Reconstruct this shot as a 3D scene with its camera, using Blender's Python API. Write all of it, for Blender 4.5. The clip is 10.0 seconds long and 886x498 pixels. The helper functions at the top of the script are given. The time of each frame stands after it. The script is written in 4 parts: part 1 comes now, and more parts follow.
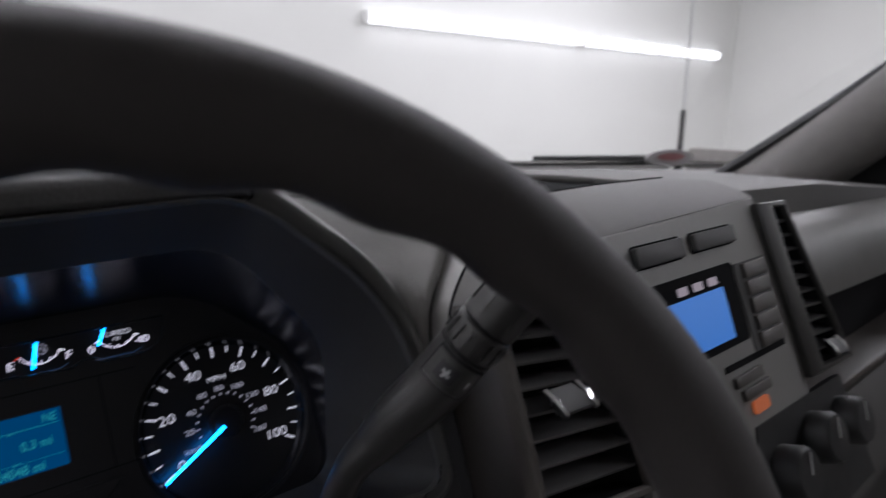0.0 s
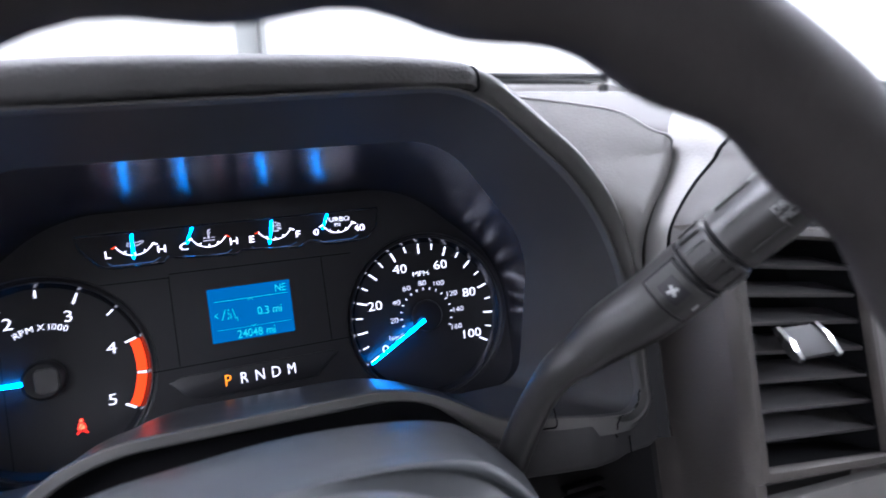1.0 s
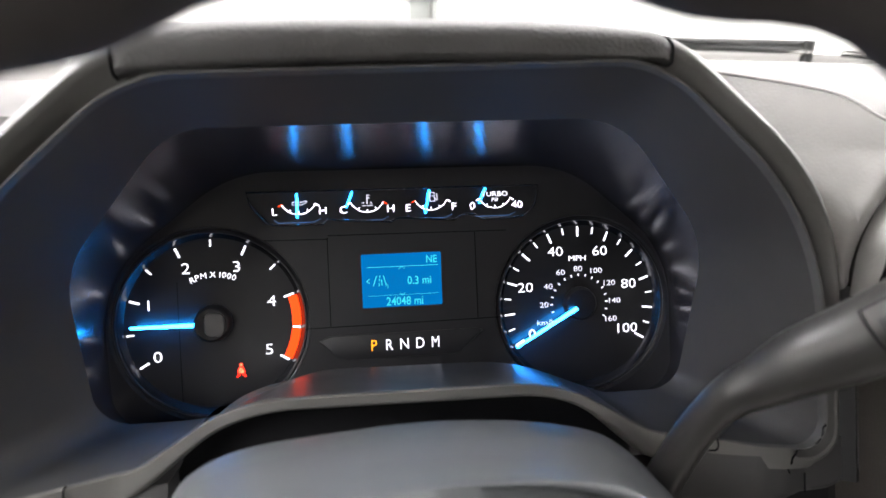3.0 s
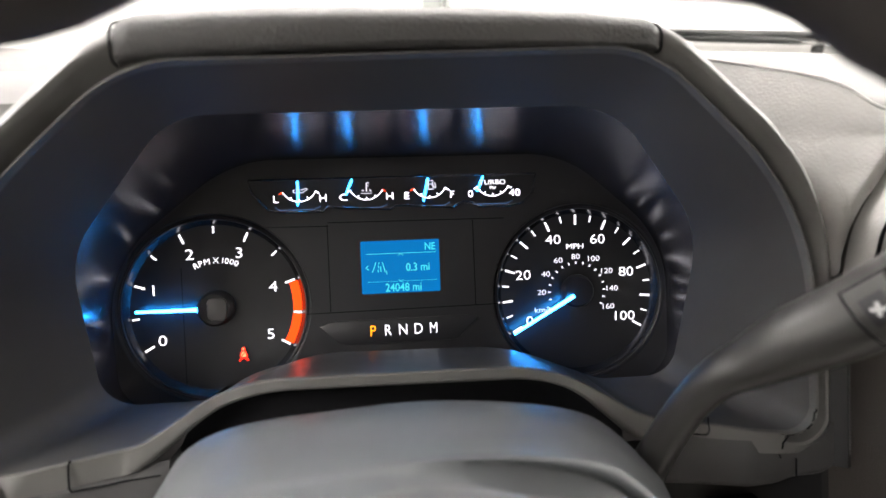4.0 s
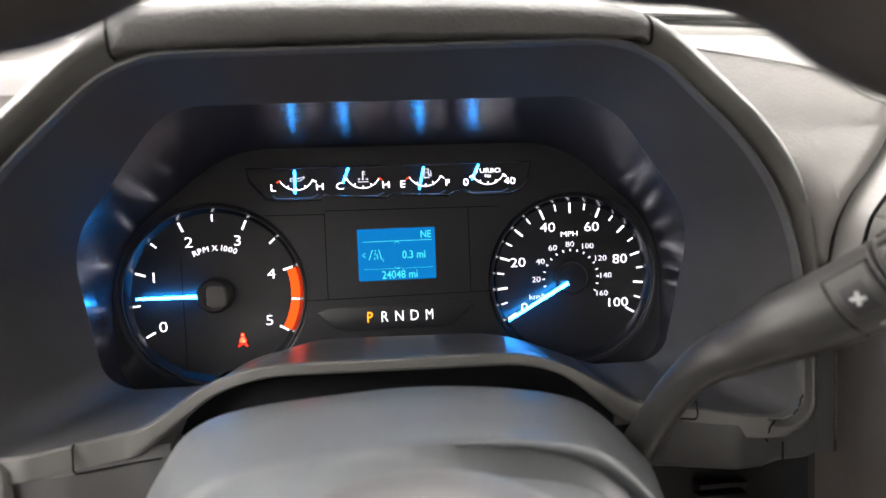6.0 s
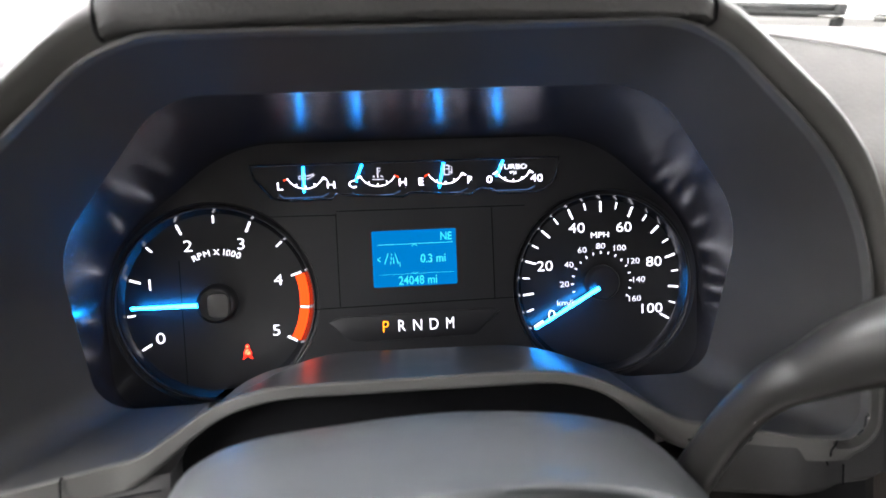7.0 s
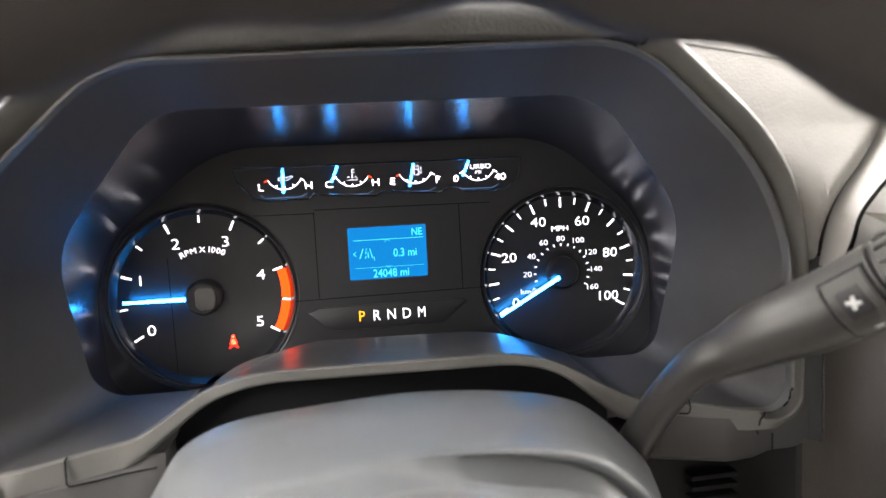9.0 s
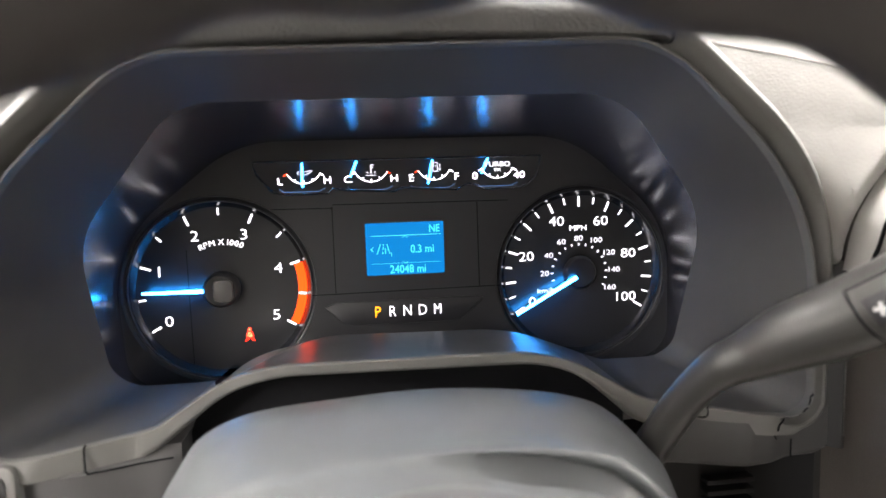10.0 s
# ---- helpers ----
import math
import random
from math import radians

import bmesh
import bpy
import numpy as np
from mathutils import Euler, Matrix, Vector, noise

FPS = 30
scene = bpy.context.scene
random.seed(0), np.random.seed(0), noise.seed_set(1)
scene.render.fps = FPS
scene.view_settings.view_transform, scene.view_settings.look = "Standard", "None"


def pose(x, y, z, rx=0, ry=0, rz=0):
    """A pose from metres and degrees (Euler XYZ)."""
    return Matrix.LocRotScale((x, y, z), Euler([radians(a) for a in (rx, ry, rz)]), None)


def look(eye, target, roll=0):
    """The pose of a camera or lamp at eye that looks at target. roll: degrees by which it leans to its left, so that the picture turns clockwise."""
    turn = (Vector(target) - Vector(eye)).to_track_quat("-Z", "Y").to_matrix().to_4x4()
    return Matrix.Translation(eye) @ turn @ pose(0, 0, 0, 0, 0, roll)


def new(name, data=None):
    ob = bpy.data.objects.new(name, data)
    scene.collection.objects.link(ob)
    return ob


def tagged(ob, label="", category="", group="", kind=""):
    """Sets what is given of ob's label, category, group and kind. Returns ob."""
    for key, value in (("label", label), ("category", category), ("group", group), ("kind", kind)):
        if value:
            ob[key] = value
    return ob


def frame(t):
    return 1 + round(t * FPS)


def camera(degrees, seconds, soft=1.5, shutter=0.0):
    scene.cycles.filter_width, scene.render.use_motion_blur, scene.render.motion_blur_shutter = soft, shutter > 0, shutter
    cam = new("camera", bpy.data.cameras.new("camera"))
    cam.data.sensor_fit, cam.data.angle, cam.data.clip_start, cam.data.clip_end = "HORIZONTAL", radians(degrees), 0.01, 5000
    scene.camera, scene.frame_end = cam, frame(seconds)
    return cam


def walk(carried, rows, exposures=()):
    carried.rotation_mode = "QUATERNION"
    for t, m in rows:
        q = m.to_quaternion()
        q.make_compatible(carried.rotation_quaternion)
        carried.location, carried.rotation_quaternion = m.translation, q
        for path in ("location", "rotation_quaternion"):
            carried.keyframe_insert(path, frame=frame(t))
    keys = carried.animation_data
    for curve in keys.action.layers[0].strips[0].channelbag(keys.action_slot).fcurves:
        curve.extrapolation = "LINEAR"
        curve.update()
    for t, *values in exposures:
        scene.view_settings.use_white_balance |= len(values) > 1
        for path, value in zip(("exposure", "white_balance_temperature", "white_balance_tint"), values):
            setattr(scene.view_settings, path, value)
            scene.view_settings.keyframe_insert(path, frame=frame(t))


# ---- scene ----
cam = camera(71.15, 10.0, shutter=0.4)
PATH = [
    (0, (-0.01392, -0.36802, 0.04208), (1.24384, 1.18092, 0.17930), -13.608),
    (0.5, (-0.01343, -0.36345, 0.03946), (0.92190, 1.40382, 0.08334), -9.885),
    (1, (-0.02346, -0.34811, 0.03594), (0.72038, 1.50839, 0.04616), -7.521),
    (1.5, (-0.02105, -0.34491, 0.04096), (0.56875, 1.56585, 0.00745), -5.811),
    (2, (-0.02675, -0.32976, 0.04321), (0.43040, 1.61670, -0.00479), -4.176),
    (2.5, (-0.02440, -0.33042, 0.04570), (0.32261, 1.63836, -0.01344), -2.827),
    (4, (-0.01469, -0.33642, 0.04101), (0.21990, 1.64795, -0.04416), -2.020),
    (4.5, (-0.00959, -0.34251, 0.03881), (0.22168, 1.64182, -0.05584), -2.025),
    (5, (-0.01081, -0.34314, 0.04085), (0.21825, 1.64058, -0.07044), -2.036),
    (5.5, (-0.00913, -0.34846, 0.04299), (0.21773, 1.63466, -0.08254), -2.030),
    (7, (-0.02146, -0.31265, 0.04658), (0.21789, 1.66670, -0.11112), -2.191),
    (7.5, (-0.02217, -0.30861, 0.05042), (0.22856, 1.66836, -0.11900), -2.370),
    (8, (-0.02906, -0.30704, 0.04836), (0.23202, 1.66807, -0.12698), -2.563),
    (8.5, (-0.02920, -0.31881, 0.05023), (0.25075, 1.65272, -0.13609), -2.733),
    (9, (-0.01677, -0.33783, 0.05215), (0.26808, 1.63153, -0.14913), -2.806),
    (9.5, (-0.01652, -0.33743, 0.05129), (0.25620, 1.63373, -0.14909), -2.367),
    (10, (-0.01963, -0.33665, 0.05177), (0.22732, 1.63726, -0.15492), -1.777),
]

CAB = Matrix.Translation((0, 0, 1.75))          # upright frame of the truck's cab, origin at the instrument cluster
DASH = CAB @ pose(0, 0, 0, -22)                 # the same origin, leaning back with the cluster's face
SHOP = Matrix.Identity(4)
walk(cam, [(t, DASH @ look(eye, target, roll)) for t, eye, target, roll in PATH],
     exposures=[(0, -1.2, 5900, 16), (0.25, -1.0, 5900, 16), (0.5, -0.3, 5700, 18), (0.9, 0.55, 5500, 18), (1.4, 0.75, 5650, 16), (2.5, 0.9, 6100, 13), (4.0, 1.0, 6550, 12),
                (5.5, 1.1, 6650, 12), (7.0, 1.15, 6200, 12), (8.0, 1.2, 6200, 12), (9.0, 1.5, 6650, 12), (10.0, 1.5, 6650, 12)])
cam.data.dof.use_dof = True
cam.data.dof.focus_distance = 0.36
cam.data.dof.aperture_fstop = 9.0

# ---- light ----
world = bpy.data.worlds.new("world")
world.use_nodes = True
world.node_tree.nodes["Background"].inputs[0].default_value = (0.9, 0.95, 1.0, 1)
world.node_tree.nodes["Background"].inputs[1].default_value = 0.05
scene.world = world


def area_lamp(name, x, y, z, sx, sy, watts, rx=0, ry=0, rz=0, colour=(1.0, 0.97, 0.93)):
    data = bpy.data.lights.new(name, "AREA")
    data.shape, data.size, data.size_y, data.energy, data.color = "RECTANGLE", sx, sy, watts, colour
    ob = new(name, data)
    ob.matrix_world = pose(x, y, z, rx, ry, rz)
    return ob


# ceiling strip fixtures of the workshop
area_lamp("strip_light", 1.5, 2.0, 4.1, 6.0, 0.5, 170)
area_lamp("strip_light", 1.5, -4.0, 4.1, 6.0, 0.5, 240)
area_lamp("strip_light", -2.6, -1.0, 4.1, 0.5, 6.0, 480)
area_lamp("strip_light", 4.6, -1.0, 4.1, 0.5, 6.0, 580)


# ---- materials ----
def material(name, colour, rough=0.5, metal=0.0, vary=0.12, scale=60.0, bump=0.0, bump_scale=900.0, emit=None, strength=0.0,
             transmission=0.0, ior=1.45, bump_kind="noise", spec=0.5, coarse=8.0):
    m = bpy.data.materials.new(name)
    m.use_nodes = True
    nodes, links = m.node_tree.nodes, m.node_tree.links
    b = nodes["Principled BSDF"]
    b.inputs["Roughness"].default_value, b.inputs["Metallic"].default_value = rough, metal
    b.inputs["IOR"].default_value, b.inputs["Transmission Weight"].default_value = ior, transmission
    b.inputs["Specular IOR Level"].default_value = spec
    b.inputs["Base Color"].default_value = (*colour, 1)
    if emit:
        b.inputs["Emission Color"].default_value, b.inputs["Emission Strength"].default_value = (*emit, 1), strength
    coord = nodes.new("ShaderNodeTexCoord")
    if vary:
        fine, wide = nodes.new("ShaderNodeTexNoise"), nodes.new("ShaderNodeTexNoise")
        fine.inputs["Scale"].default_value, wide.inputs["Scale"].default_value = scale, coarse
        fine.inputs["Detail"].default_value = 6
        add = nodes.new("ShaderNodeMath")
        add.operation = "ADD"
        links.new(coord.outputs["Object"], fine.inputs["Vector"])
        links.new(coord.outputs["Object"], wide.inputs["Vector"])
        links.new(fine.outputs["Fac"], add.inputs[0])
        links.new(wide.outputs["Fac"], add.inputs[1])
        ramp = nodes.new("ShaderNodeMapRange")
        ramp.inputs["From Min"].default_value, ramp.inputs["From Max"].default_value = 0.6, 1.4
        ramp.inputs["To Min"].default_value, ramp.inputs["To Max"].default_value = 1 - vary, 1 + vary
        links.new(add.outputs[0], ramp.inputs["Value"])
        mix = nodes.new("ShaderNodeVectorMath")
        mix.operation = "SCALE"
        mix.inputs[0].default_value = colour
        links.new(ramp.outputs[0], mix.inputs["Scale"])
        links.new(mix.outputs[0], b.inputs["Base Color"])
        r2 = nodes.new("ShaderNodeMapRange")
        r2.inputs["From Min"].default_value, r2.inputs["From Max"].default_value = 0.6, 1.4
        r2.inputs["To Min"].default_value, r2.inputs["To Max"].default_value = max(rough - 0.6 * vary, 0.02), min(rough + 0.6 * vary, 1)
        links.new(add.outputs[0], r2.inputs["Value"])
        links.new(r2.outputs[0], b.inputs["Roughness"])
    if bump:
        if bump_kind == "leather":
            t = nodes.new("ShaderNodeTexVoronoi")
            t.feature = "SMOOTH_F1"
            out = t.outputs["Distance"]
        else:
            t = nodes.new("ShaderNodeTexNoise")
            t.inputs["Detail"].default_value = 3
            out = t.outputs["Fac"]
        t.inputs["Scale"].default_value = bump_scale
        links.new(coord.outputs["Object"], t.inputs["Vector"])
        n = nodes.new("ShaderNodeBump")
        n.inputs["Strength"].default_value, n.inputs["Distance"].default_value = bump, 0.0006
        links.new(out, n.inputs["Height"])
        links.new(n.outputs["Normal"], b.inputs["Normal"])
    return m


HOOD = material("charcoal moulded plastic", (0.060, 0.059, 0.059), 0.56, spec=0.35, bump=0.10, bump_scale=2600)
PAD = material("grained soft dash pad", (0.072, 0.071, 0.070), 0.58, spec=0.35, bump=0.60, bump_scale=850, bump_kind="leather")
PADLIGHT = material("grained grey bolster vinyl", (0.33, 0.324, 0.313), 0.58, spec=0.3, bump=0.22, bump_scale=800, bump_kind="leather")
DASHTOP = material("grey dash top vinyl", (0.110, 0.107, 0.103), 0.68, spec=0.2, bump=0.14, bump_scale=1300, bump_kind="leather")
PADSIDE = material("grey satin dash skin", (0.115, 0.112, 0.107), 0.40, spec=0.5, bump=0.14, bump_scale=1300, bump_kind="leather")
PANEL = material("warm grey dash plastic", (0.074, 0.066, 0.059), 0.48, bump=0.35, bump_scale=1300, bump_kind="leather")
SHELF = material("satin charcoal plastic", (0.048, 0.048, 0.050), 0.34, bump=0.06, bump_scale=2600)
FASCIA = material("grey radio fascia", (0.200, 0.194, 0.185), 0.50, bump=0.20, bump_scale=1300, bump_kind="leather")
LIP = material("satin grey trim", (0.102, 0.100, 0.095), 0.50, bump=0.06, bump_scale=2600)
SHROUD = material("column shroud plastic", (0.066, 0.070, 0.074), 0.41, bump=0.12, bump_scale=2200)
STALK = material("stalk plastic", (0.028, 0.027, 0.026), 0.30, spec=0.6, vary=0.05, bump=0.06, bump_scale=2600)
WIPER = material("weathered black rubber", (0.030, 0.031, 0.030), 0.6)
BLACK = material("black plastic", (0.012, 0.012, 0.013), 0.45)
# near-black of dark joints; in gaps and recesses the colour stands for shade
VOID = material("joint and gap shade black", (0.008, 0.008, 0.009), 0.9, vary=0, spec=0.1)
SLAT = material("black slat plastic", (0.075, 0.073, 0.072), 0.40, bump=0.08, bump_scale=2600)
COVER = material("dark grey hub plastic", (0.040, 0.040, 0.040), 0.50, bump=0.12, bump_scale=2200)
GLOSS = material("semi-gloss black cluster wall", (0.016, 0.014, 0.019), 0.245, vary=0.0, ior=2.4)
DIALGLOSS = material("glossy black dial wall", (0.010, 0.010, 0.012), 0.14, vary=0.0, ior=1.7)
FACE = material("matt black dial plate", (0.013, 0.013, 0.015), 0.40, bump=0.05, bump_scale=3000)
DIALFACE = material("dial disc", (0.012, 0.012, 0.014), 0.36, vary=0.05)
DIAL = material("gauge window", (0.010, 0.010, 0.012), 0.30, vary=0.05)
RIM = material("dark urethane steering wheel", (0.034, 0.030, 0.029), 0.60, bump=0.30, bump_scale=1100, bump_kind="leather")
CHROME = material("chrome", (0.80, 0.80, 0.82), 0.10, 1.0, vary=0.03)
GREYTAB = material("grey vent tab", (0.05, 0.05, 0.05), 0.50)
HUBMAT = material("needle cap", (0.085, 0.082, 0.08), 0.35)
GLASS = material("glass", (1, 1, 1), 0.0, vary=0, transmission=1.0, ior=1.45)
WALL = material("white painted wall", (0.62, 0.62, 0.60), 0.7, vary=0.04, scale=3, coarse=0.4)
FLOOR = material("grey concrete", (0.30, 0.29, 0.28), 0.5, vary=0.2, scale=12, coarse=0.8)
CEIL = material("white ceiling", (0.75, 0.75, 0.73), 0.8, vary=0.04, scale=4, coarse=0.4)
HEADLINER = material("pale grey headliner", (0.52, 0.50, 0.47), 0.9, bump=0.3, bump_scale=1500)
PILLAR = material("grey pillar trim", (0.135, 0.128, 0.120), 0.65, bump=0.2, bump_scale=1200)
CABTRIM = material("grey cab trim", (0.30, 0.285, 0.27), 0.7, bump=0.2, bump_scale=1200)
STEEL = material("painted steel", (0.55, 0.56, 0.56), 0.5, vary=0.08)
POSTGREY = material("grey primer", (0.20, 0.21, 0.20), 0.6, vary=0.1)
WHITEPAINT = material("white paint", (0.75, 0.75, 0.74), 0.35, vary=0.04)
STICKER = material("white sticker", (0.30, 0.29, 0.29), 0.5)
STICKERRED = material("red print", (0.24, 0.10, 0.10), 0.5)
MARK = material("dull printed mark", (0.36, 0.36, 0.36), 0.6)
THREAD = material("grey thread", (0.16, 0.16, 0.16), 0.8)
LIT = material("white dial illumination", (0.02, 0.02, 0.02), 0.5, vary=0, emit=(0.95, 0.93, 1.0), strength=1.4)
LITGAUGE = material("white gauge illumination", (0.02, 0.02, 0.02), 0.5, vary=0, emit=(0.95, 0.88, 1.0), strength=3.6)
LITDIM = material("dim white dial illumination", (0.02, 0.02, 0.02), 0.5, vary=0, emit=(0.9, 0.88, 1.0), strength=0.9)
NEEDLE = material("blue lit needle", (0.02, 0.03, 0.04), 0.4, vary=0, emit=(0.014, 0.31, 1.0), strength=26.0)
NEEDLEDIM = material("blue lit gauge needle", (0.02, 0.03, 0.04), 0.4, vary=0, emit=(0.012, 0.33, 1.0), strength=18.0)
# weak emission that imitates needle light reflected in the gauge rim
EDGE = material("painted blue edge reflection", (0.02, 0.03, 0.04), 0.4, vary=0, emit=(0.20, 0.42, 0.9), strength=0.25)
REDBAND = material("red lit band", (0.010, 0.003, 0.003), 0.5, vary=0, spec=0.1, emit=(1.0, 0.050, 0.004), strength=1.5)
REDICON = material("red lit icon", (0.010, 0.003, 0.003), 0.5, vary=0, spec=0.1, emit=(1.0, 0.02, 0.008), strength=1.6)
ICONPALE = material("pale lit icon", (0.01, 0.01, 0.01), 0.5, vary=0, spec=0.1, emit=(1.0, 0.40, 0.16), strength=0.9)
AMBER = material("amber lit letter", (0.03, 0.02, 0.01), 0.5, vary=0, spec=0.1, emit=(1.0, 0.25, 0.006), strength=1.8)
LCD = material("blue lcd backlight", (0.0, 0.004, 0.008), 0.5, vary=0, spec=0.05, emit=(0.001, 0.185, 0.53), strength=0.52)
LCDINK = material("pale lcd segments", (0.02, 0.03, 0.03), 0.4, vary=0, emit=(0.04, 0.78, 0.92), strength=0.55)
SCREEN = material("radio screen", (0.01, 0.02, 0.03), 0.25, vary=0, emit=(0.10, 0.34, 0.95), strength=1.0)
SCREENINK = material("radio screen icons", (0.02, 0.02, 0.02), 0.4, vary=0, emit=(0.9, 0.75, 0.8), strength=0.6)
ORANGE = material("orange indicator", (0.25, 0.06, 0.02), 0.5, vary=0, emit=(1.0, 0.25, 0.08), strength=0.5)
TUBE = material("lit fluorescent tube", (0.8, 0.8, 0.8), 0.4, vary=0, emit=(1.0, 0.98, 0.95), strength=9.0)

# ---- building helpers ----
ORIGIN = {}


def mesh_from(bm, name, mat, shift, smooth=True):
    bmesh.ops.translate(bm, verts=bm.verts, vec=-Vector(shift))
    bmesh.ops.recalc_face_normals(bm, faces=bm.faces)
    me = bpy.data.meshes.new(name)
    bm.to_mesh(me)
    bm.free()
    me.materials.append(mat)
    if smooth:
        me.shade_smooth()
        me.set_sharp_from_angle(angle=radians(40))
    return me


def thing(name, at, label, category, group="", kind="", frame_of=DASH):
    ob = new(name)
    ob.empty_display_size = 0.02
    ob.matrix_world = frame_of @ Matrix.Translation(at)
    ORIGIN[ob] = Vector(at)
    return tagged(ob, label, category, group, kind)


def solid(name, bm, mat, at, label, category, group="", kind="", frame_of=DASH, smooth=True):
    """A top-level thing that is one mesh."""
    ob = new(name, mesh_from(bm, name, mat, at, smooth))
    ob.matrix_world = frame_of @ Matrix.Translation(at)
    ORIGIN[ob] = Vector(at)
    return tagged(ob, label, category, group, kind)


def part(name, bm, mat, parent, label="", smooth=True):
    at = ORIGIN[parent]
    ob = new(name, mesh_from(bm, name, mat, at, smooth))
    ob.parent = parent
    ORIGIN[ob] = at
    return tagged(ob, label)


def spline(points, n, closed=False):
    """n samples of a smooth curve through the points (any dimension)."""
    p = [np.array(q, float) for q in points]
    m = len(p) if closed else len(p) - 1
    out = []
    for i in range(n):
        u = i / (n if closed else n - 1) * m
        k = min(int(u), m - 1)
        f = u - k
        g = (lambda j: p[j % len(p)]) if closed else (lambda j: p[max(0, min(j, len(p) - 1))])
        a, b, c, d = g(k - 1), g(k), g(k + 1), g(k + 2)
        out.append(0.5 * (2 * b + (c - a) * f + (2 * a - 5 * b + 4 * c - d) * f * f + (3 * b - a - 3 * c + d) * f ** 3))
    return out


def loft(rings, closed=True, caps=(False, False), bm=None):
    bm = bm or bmesh.new()
    vs = [[bm.verts.new(p) for p in r] for r in rings]
    n = len(rings[0])
    for a, b in zip(vs, vs[1:]):
        for i in range(n if closed else n - 1):
            j = (i + 1) % n
            bm.faces.new((a[i], a[j], b[j], b[i]))
    if caps[0]:
        bm.faces.new(vs[0][::-1])
    if caps[1]:
        bm.faces.new(vs[-1])
    return bm


def tube(points, radii, seg=16, squash=1.0, bm=None, caps=True, up=(0, 0, 1)):
    """A round bar along points; radii: one for each point."""
    rings, pts = [], [Vector(p) for p in points]
    for i, p in enumerate(pts):
        d = (pts[min(i + 1, len(pts) - 1)] - pts[max(i - 1, 0)]).normalized()
        side = d.cross(Vector(up))
        side = side.normalized() if side.length > 1e-4 else d.orthogonal().normalized()
        top = side.cross(d)
        rings.append([p + radii[i] * (math.cos(a) * side + squash * math.sin(a) * top) for a in (2 * math.pi * k / seg for k in range(seg))])
    return loft(rings, True, (caps, caps), bm)


def box(x0, x1, y0, y1, z0, z1, bevel=0.0, segs=2, bm=None):
    b = bmesh.new()
    bmesh.ops.create_cube(b, size=1)
    for v in b.verts:
        v.co = Vector(((x0 + x1) / 2 + v.co.x * (x1 - x0), (y0 + y1) / 2 + v.co.y * (y1 - y0), (z0 + z1) / 2 + v.co.z * (z1 - z0)))
    if bevel:
        bmesh.ops.bevel(b, geom=b.edges[:], offset=bevel, segments=segs, affect="EDGES", profile=0.5)
    return merged(bm, b) if bm else b


def merged(bm, other):
    me = bpy.data.meshes.new("scratch")
    other.to_mesh(me)
    other.free()
    bm.from_mesh(me)
    bpy.data.meshes.remove(me)
    return bm


def prism(outline, y0, y1, bevel=0.0, bm=None):
    """A plate with that (x, z) outline, from depth y0 (front) to y1."""
    b = bmesh.new()
    f = b.faces.new([b.verts.new((x, y0, z)) for x, z in outline])
    g = bmesh.ops.extrude_face_region(b, geom=[f])
    for v in g["geom"]:
        if isinstance(v, bmesh.types.BMVert):
            v.co.y = y1
    if bevel:
        front = [e for e in b.edges if all(abs(v.co.y - y0) < 1e-7 for v in e.verts)]
        bmesh.ops.bevel(b, geom=front, offset=bevel, segments=2, affect="EDGES", profile=0.5)
    return merged(bm, b) if bm else b


def rounded(x0, x1, z0, z1, r, n=5):
    out = []
    for cx, cz, a0 in ((x1 - r, z1 - r, 0), (x0 + r, z1 - r, 90), (x0 + r, z0 + r, 180), (x1 - r, z0 + r, 270)):
        for k in range(n + 1):
            a = radians(a0 + 90 * k / n)
            out.append((cx + r * math.cos(a), cz + r * math.sin(a)))
    return out


def ring_wall(cx, cz, r0, y0, r1, y1, n=72, bm=None):
    return loft([[(cx + r * math.cos(a), y, cz + r * math.sin(a)) for a in (2 * math.pi * k / n for k in range(n))] for r, y in ((r0, y0), (r1, y1))], True, bm=bm)


def lathe(cx, cz, profile, n=32, caps=(True, True), bm=None):
    """Turned about the axis along y through (cx, cz); profile: (radius, y)."""
    return loft([[(cx + r * math.cos(a), y, cz + r * math.sin(a)) for a in (2 * math.pi * k / n for k in range(n))] for r, y in profile], True, caps, bm)


def lettering(words, x, z, y, size, spin=0.0, stretch=1.22, depth=0.0002, bold=-0.012):
    """Words as flat raised letters in the plane of constant y, centred at (x, z); size: the capitals' height."""
    data = bpy.data.curves.new("letters", "FONT")
    data.body, data.size, data.align_x, data.align_y = words, size / 0.72, "CENTER", "CENTER"
    data.extrude, data.offset = depth / 2, size * bold
    data.resolution_u = 3
    ob = bpy.data.objects.new("letters", data)
    me = bpy.data.meshes.new_from_object(ob)
    bm = bmesh.new()
    bm.from_mesh(me)
    bmesh.ops.remove_doubles(bm, verts=bm.verts, dist=1e-7)
    bpy.data.objects.remove(ob)
    bpy.data.curves.remove(data)
    bpy.data.meshes.remove(me)
    bm.transform(pose(x, y, z) @ pose(0, 0, 0, 0, spin, 0) @ pose(0, 0, 0, 90) @ Matrix.Diagonal((stretch, 1, 1, 1)))
    return bm


